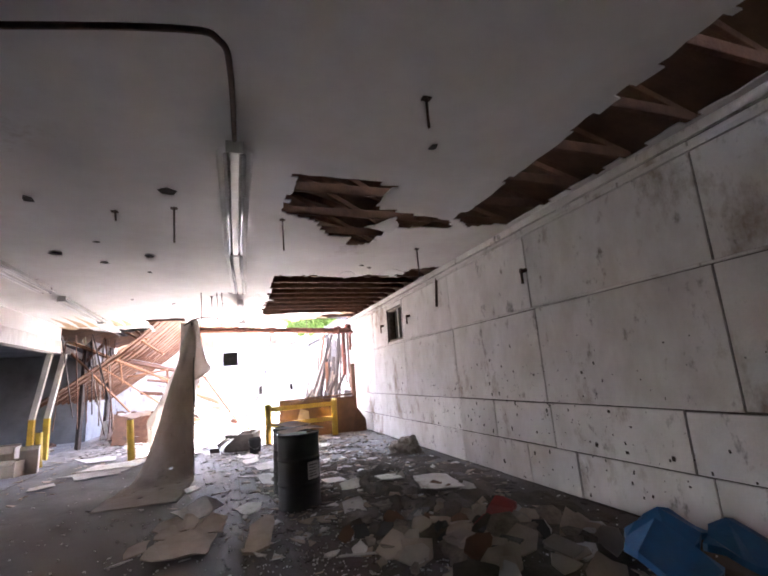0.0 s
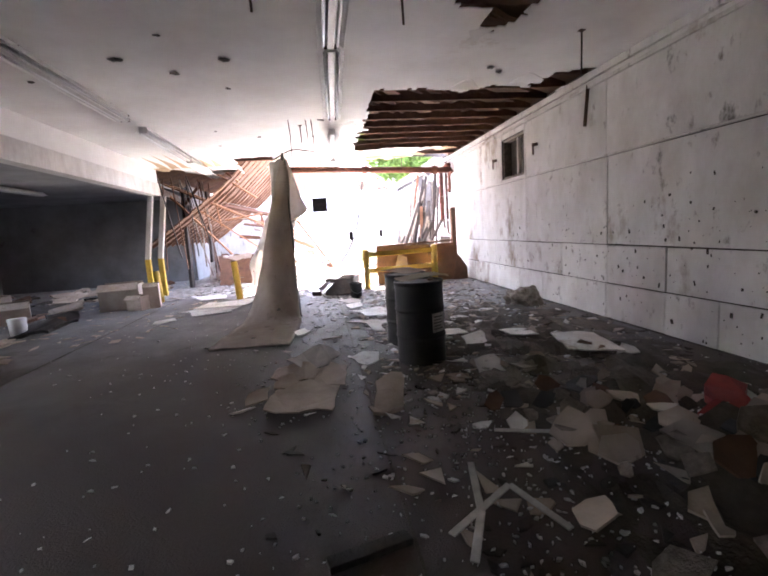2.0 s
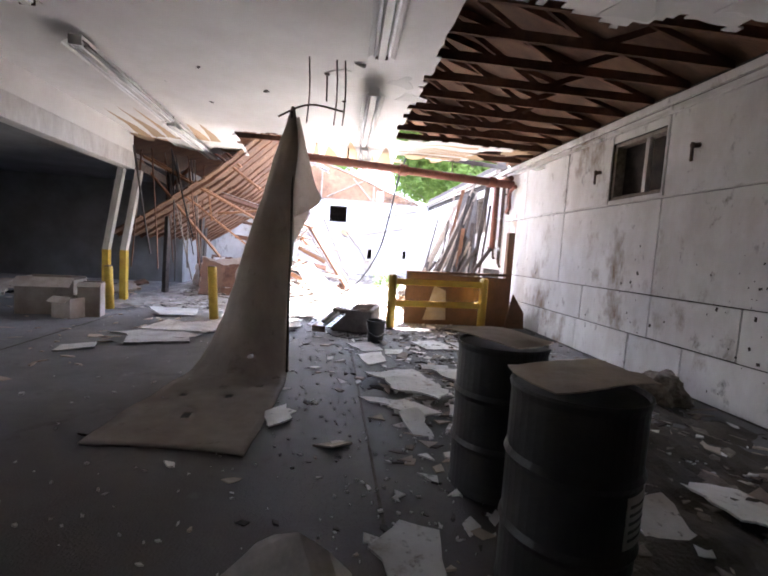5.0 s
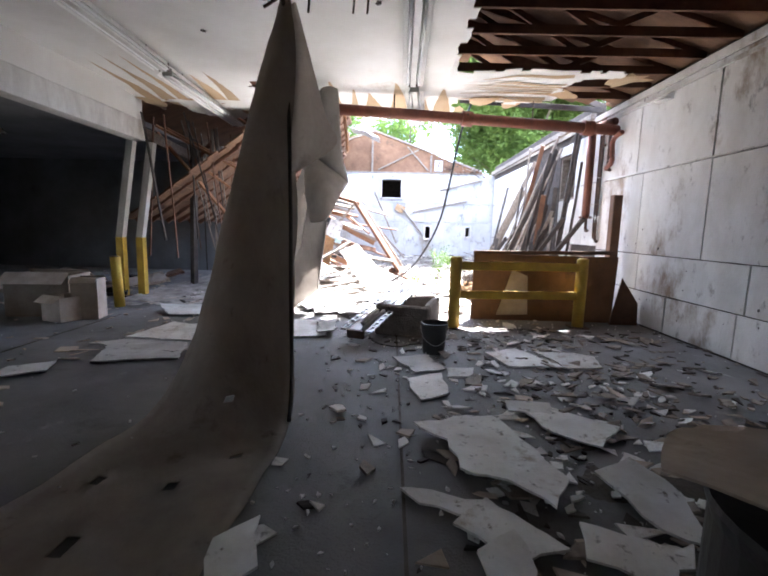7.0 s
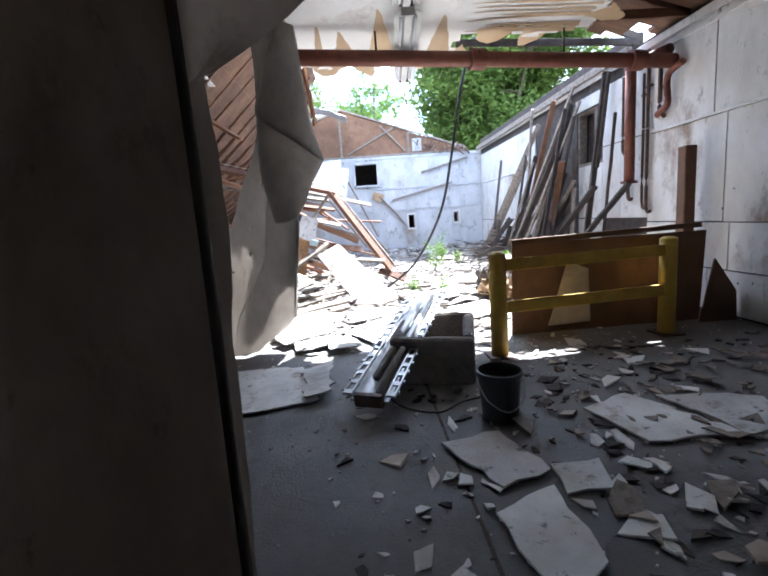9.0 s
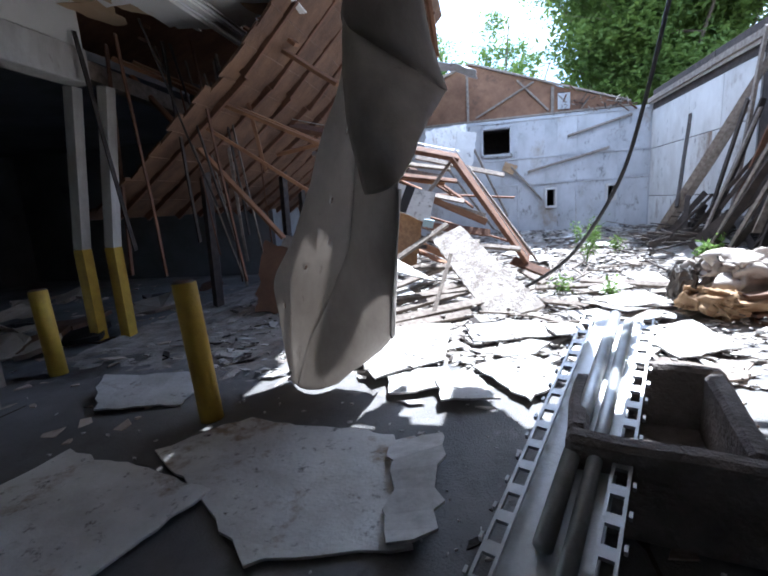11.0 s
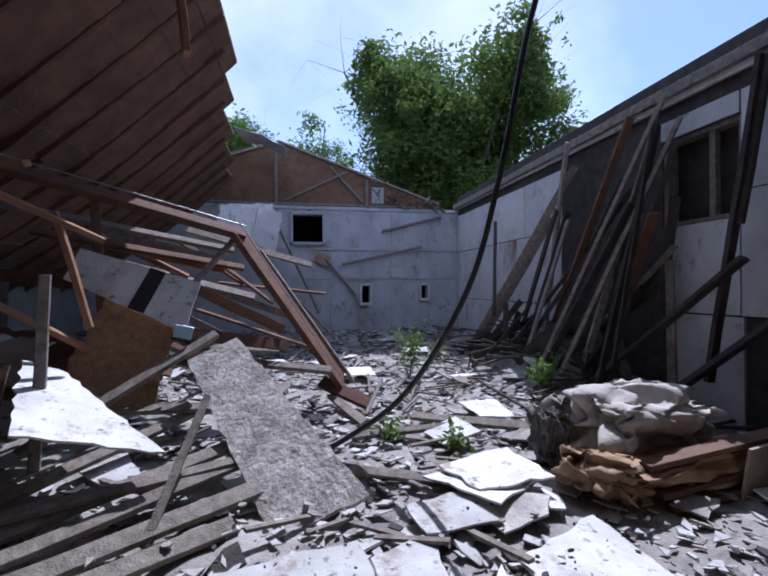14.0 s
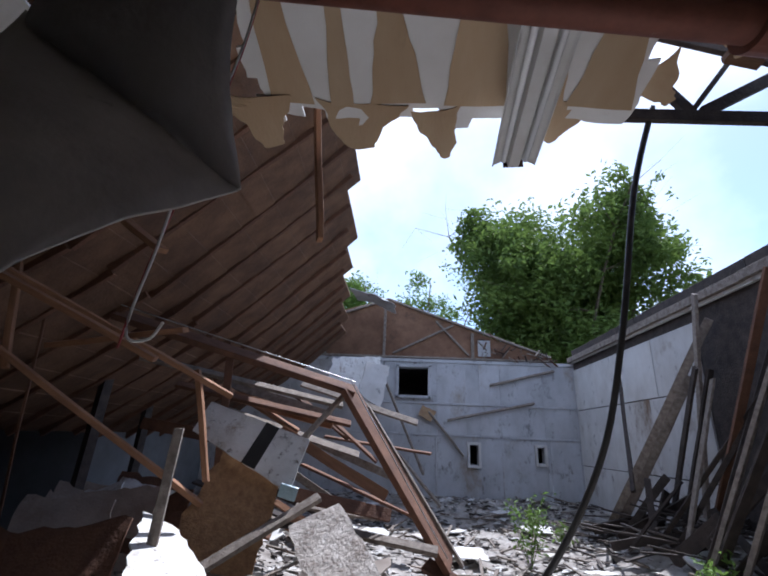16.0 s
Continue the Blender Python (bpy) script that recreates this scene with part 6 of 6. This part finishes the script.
for p, q, w, m in (((3.88, 17.2, 3.7), (2.95, 18.3, 0.4), 0.05, M_GREYWOOD), ((3.9, 17.0, 3.4), (3.0, 17.9, 0.4), 0.045, M_GREYWOOD), ((3.9, 16.15, 3.6), (3.75, 16.55, 0.55), 0.1, M_DARKWOOD), ((3.93, 16.1, 3.6), (3.85, 16.3, 2.1), 0.06, M_DARKWOOD),
                   ((3.75, 16.2, 1.75), (3.3, 17.9, 0.15), 0.11, M_DARKWOOD), ((3.8, 15.3, 1.75), (3.3, 16.9, 0.15), 0.1, M_DARKWOOD), ((3.9, 15.85, 2.9), (3.7, 15.9, 0.5), 0.06, M_DARKWOOD), ((3.0, 24.12, 2.6), (0.8, 24.12, 2.1), 0.06, M_GREYWOOD), ((3.5, 24.12, 3.4), (1.9, 24.12, 3.0), 0.07, M_GREYWOOD),
                   ((0.35, 24.12, 2.3), (1.2, 24.12, 1.3), 0.07, M_GREYWOOD), ((-0.9, 23.5, 3.3), (0.2, 23.2, 0.9), 0.06, M_GREYWOOD), ((-1.6, 23.3, 2.6), (-0.2, 22.9, 0.6), 0.06, M_GREYWOOD), ((-0.6, 22.5, 1.6), (0.5, 22.2, 0.4), 0.06, M_GREYWOOD), ((3.9, 21.6, 2.9), (3.2, 20.2, 1.0), 0.06, M_DARKWOOD)):
    timber(p, q, w, 0.05, m, DARKT if m is M_DARKWOOD else GREY, 15, group="standing remnants")
# broken eave over the far corner
for k in range(34):
    x = rt.uniform(1.7, 3.6)
    z = 3.66 + (3.6 - x) * 0.3 * rt.random()
    timber((x, 24.12 + rt.uniform(-0.04, 0.03), z), (x + rt.uniform(-0.25, 0.25), 24.1, z + rt.uniform(-0.2, 0.25)), rt.uniform(0.03, 0.09), 0.02, rt.choice((M_DARKWOOD, M_GREYWOOD, M_TIMBER)), "splintered eave board over the end wall", 0, "eave_splinter", "eave splinters")
rail_ = thing("eave_edge", "rotten eave boards along the wall head", "eave")
for y0, y1, z in ((15.6, 18.2, 3.86), (18.2, 21.0, 3.84), (21.0, 24.2, 3.82)):
    part("board", bar((XR + 0.05, y0, z), (XR + 0.06, y1, z - 0.01), 0.16, 0.28), M_DARKWOOD, rail_)
    part("plate", bar((XR - 0.1, y0, z - 0.12), (XR - 0.1, y1, z - 0.13), 0.1, 0.12), M_GREYWOOD, rail_)

timber((-0.31, 3.34, 0.03), (0.08, 3.43, 0.03), 0.09, 0.04, M_DARKWOOD, "short dark plank lying on the dirty concrete", 0, group="floor planks")
# hanging black cable
tube([(1.58, 15.7, 4.1), (1.36, 15.75, 3.38), (1.18, 15.85, 2.34), (0.99, 16.0, 1.5), (0.58, 16.2, 0.72), (0.11, 16.4, 0.3), (-0.3, 16.4, 0.14)], 0.022, M_BLACK, "cable", thing("hanging_cable", "thick black cable hanging from the truss to rubble", "cable"))

# collapsed upholstery
so = thing("wrecked_settee", "wrecked settee with torn pale cover and tan padding", "settee", (2.55, 15.95, 0), turn=8)
def lump(size, at, seed, rough=0.25, rot=(0, 0, 0)):
    bm = bmesh.new()
    bmesh.ops.create_cube(bm, size=1)
    bmesh.ops.subdivide_edges(bm, edges=bm.edges[:], cuts=22, use_grid_fill=True)
    for v in bm.verts:
        c = v.co.copy()
        s = c.normalized() * 0.5
        w = noise.noise_vector(c * 2.6 + Vector((seed, 0, 0))) * rough * 0.5 + noise.noise_vector(c * 7 + Vector((seed, 3, 0))) * rough * 0.22
        fold_ = abs(noise.noise(c * 4 + Vector((seed, 9, 1))))
        v.co = c.lerp(s, 0.35) * (0.85 + 0.3 * fold_) + w
    bmesh.ops.transform(bm, matrix=pose(*at, *rot) @ Matrix.Diagonal((*size, 1)), verts=bm.verts)
    return bm
part("cover", lump((1.15, 0.75, 0.5), (-0.1, 0.12, 0.42), 3, 0.5), M_CLOTH, so, "torn stained pale cover", True)
part("padding", lump((1.5, 0.5, 0.24), (-0.05, -0.25, 0.2), 5, 0.35), M_TANCLOTH, so, "tan foam padding", True)
part("padding", lump((0.55, 0.5, 0.3), (-0.75, -0.2, 0.18), 9, 0.45, (0, 20, 30)), M_TANCLOTH, so, "", True)
for p, q in (((-0.6, -0.4, 0.3), (0.95, -0.5, 0.42)), ((-0.55, -0.45, 0.12), (1.0, -0.5, 0.22)), ((-0.5, -0.48, 0.05), (1.0, -0.55, 0.08))):
    part("frame_rail", bar(p, q, 0.14, 0.04), M_BROWNBOARD, so)
part("side_board", boxm((0.6, 0.02, 0.4), pose(0.4, -0.58, 0.2, 8, 0, 4)), M_CARD, so)
tagged(finish("burlap_rag", lump((0.25, 0.3, 0.4), (1.75, 16.15, 0.28), 15, 0.6), M_PAPER_DARK), "dark rag draped over a broken stake", "rag")

# weeds
def weed(x, y, h, n, seed, material=M_LEAFL):
    r = random.Random(seed)
    w = thing("weed", "young green weed growing out of the rubble", "plant", (x, y, mound(x, y)), "weeds")
    st_ = bmesh.new()
    lv = bmesh.new()
    for k in range(7):
        a_ = r.uniform(0, math.tau)
        tip = Vector((math.cos(a_) * h * 0.25, math.sin(a_) * h * 0.25, h * r.uniform(0.6, 1)))
        rod((0, 0, 0), tip, 0.006, st_, 5, 0.003)
        for q in range(n):
            c = tip * r.uniform(0.25, 1.0) + Vector((r.gauss(0, 0.05), r.gauss(0, 0.05), r.gauss(0, 0.03)))
            m = Matrix.Translation(c) @ Euler((r.uniform(-1, 1), r.uniform(-1, 1), r.uniform(0, 6.3))).to_matrix().to_4x4()
            s = r.uniform(0.025, 0.05)
            lv.faces.new([lv.verts.new(m @ Vector(p)) for p in ((0, 0, 0), (s * 0.5, s, 0.01), (0, s * 2.2, 0), (-s * 0.5, s, 0.01))])
    part("stems", st_, M_LEAFL, w)
    part("leaves", lv, material, w)
weed(1.45, 19.6, 1.0, 30, 1)
weed(2.85, 18.0, 0.55, 30, 2)
weed(1.1, 16.6, 0.25, 8, 3)
weed(0.55, 16.9, 0.22, 8, 4)
weed(2.3, 20.8, 0.4, 16, 5, M_LEAF)
weed(2.0, 21.5, 0.45, 16, 6, M_LEAF)

# trees behind the building
def tree(x, y, height, spread, seed, label, material, count, lean=0.0, bottom=0.25):
    r = random.Random(seed)
    t = thing("tree", label, "tree", (x, y, -0.06), "trees behind the building")
    tb_ = bmesh.new()
    tips = []
    stems = 5
    for k in range(stems):
        a_ = k * math.tau / stems + r.uniform(-0.4, 0.4)
        p = Vector((math.cos(a_) * 0.3, math.sin(a_) * 0.3, 0))
        d = Vector((math.cos(a_) * 0.22, math.sin(a_) * 0.22, 1)).normalized()
        rad = 0.16 * height / 14
        for seg in range(7):
            q = p + d * height * 0.125
            rod(p, q, rad, tb_, 7, rad * 0.8)
            for _ in range(3 if seg > 1 else 1):
                b_ = r.uniform(0, math.tau)
                e_ = q + Vector((math.cos(b_), math.sin(b_), r.uniform(0.1, 0.7))) * spread * r.uniform(0.25, 0.62) * (1.1 - 0.09 * seg)
                rod(q, e_, rad * 0.45, tb_, 5, rad * 0.12)
                tips += [e_, q.lerp(e_, 0.6), q.lerp(e_, 0.8)]
                for _ in range(2):
                    g_ = e_ + Vector((r.gauss(0, 1), r.gauss(0, 1), r.gauss(0.2, 0.8))) * spread * 0.22
                    rod(e_, g_, rad * 0.12, tb_, 4, rad * 0.04)
                    tips += [g_, e_.lerp(g_, 0.5)]
            p, rad = q, rad * 0.8
            d = (d + Vector((r.gauss(0, 0.12), r.gauss(0, 0.12), 0))).normalized()
        tips.append(p)
    part("trunk", tb_, M_BARK, t)
    tips = [c for c in tips if c.z > height * bottom]
    vs, fs = [], []
    for k in range(count):
        c = r.choice(tips)
        p = c + Vector((r.gauss(0, 1), r.gauss(0, 1), r.gauss(0, 0.8))) * spread * 0.1
        far_ = math.sqrt((p.x ** 2 + p.y ** 2) / spread ** 2 + ((p.z - height * 0.62) / (height * 0.4)) ** 2)
        if far_ > 0.92 + 0.3 * noise.noise(p * 0.7):
            continue
        m = Matrix.Translation(p) @ Euler((r.gauss(0, 0.7), r.gauss(0, 0.7), r.uniform(0, 6.3))).to_matrix().to_4x4()
        s = r.uniform(0.1, 0.2)
        b = len(vs)
        vs += [tuple(m @ Vector(q)) for q in ((0, -s, 0), (s * 0.45, 0, 0.02), (0, s, -0.02), (-s * 0.45, 0, 0.02))]
        fs.append((b, b + 1, b + 2, b + 3))
    me = bpy.data.meshes.new("crown")
    me.from_pydata(vs, [], fs)
    me.materials.append(material)
    cr = new("crown", me)
    cr.parent = t
    return t
tree(8.3, 36, 16.6, 6.6, 3, "large green willow behind the ruined wall", M_LEAF, 105000, 0, 0.3)
tree(-3.6, 45, 14.0, 4.5, 5, "pale green tree beyond the roof edge", M_LEAFL, 30000)
tree(0.6, 47, 15.5, 3.6, 9, "young pale green tree beyond the roof edge", M_LEAFL, 16000)
tree(17.0, 40, 10.5, 3.0, 12, "small tree above the wall head", M_LEAFL, 6000)
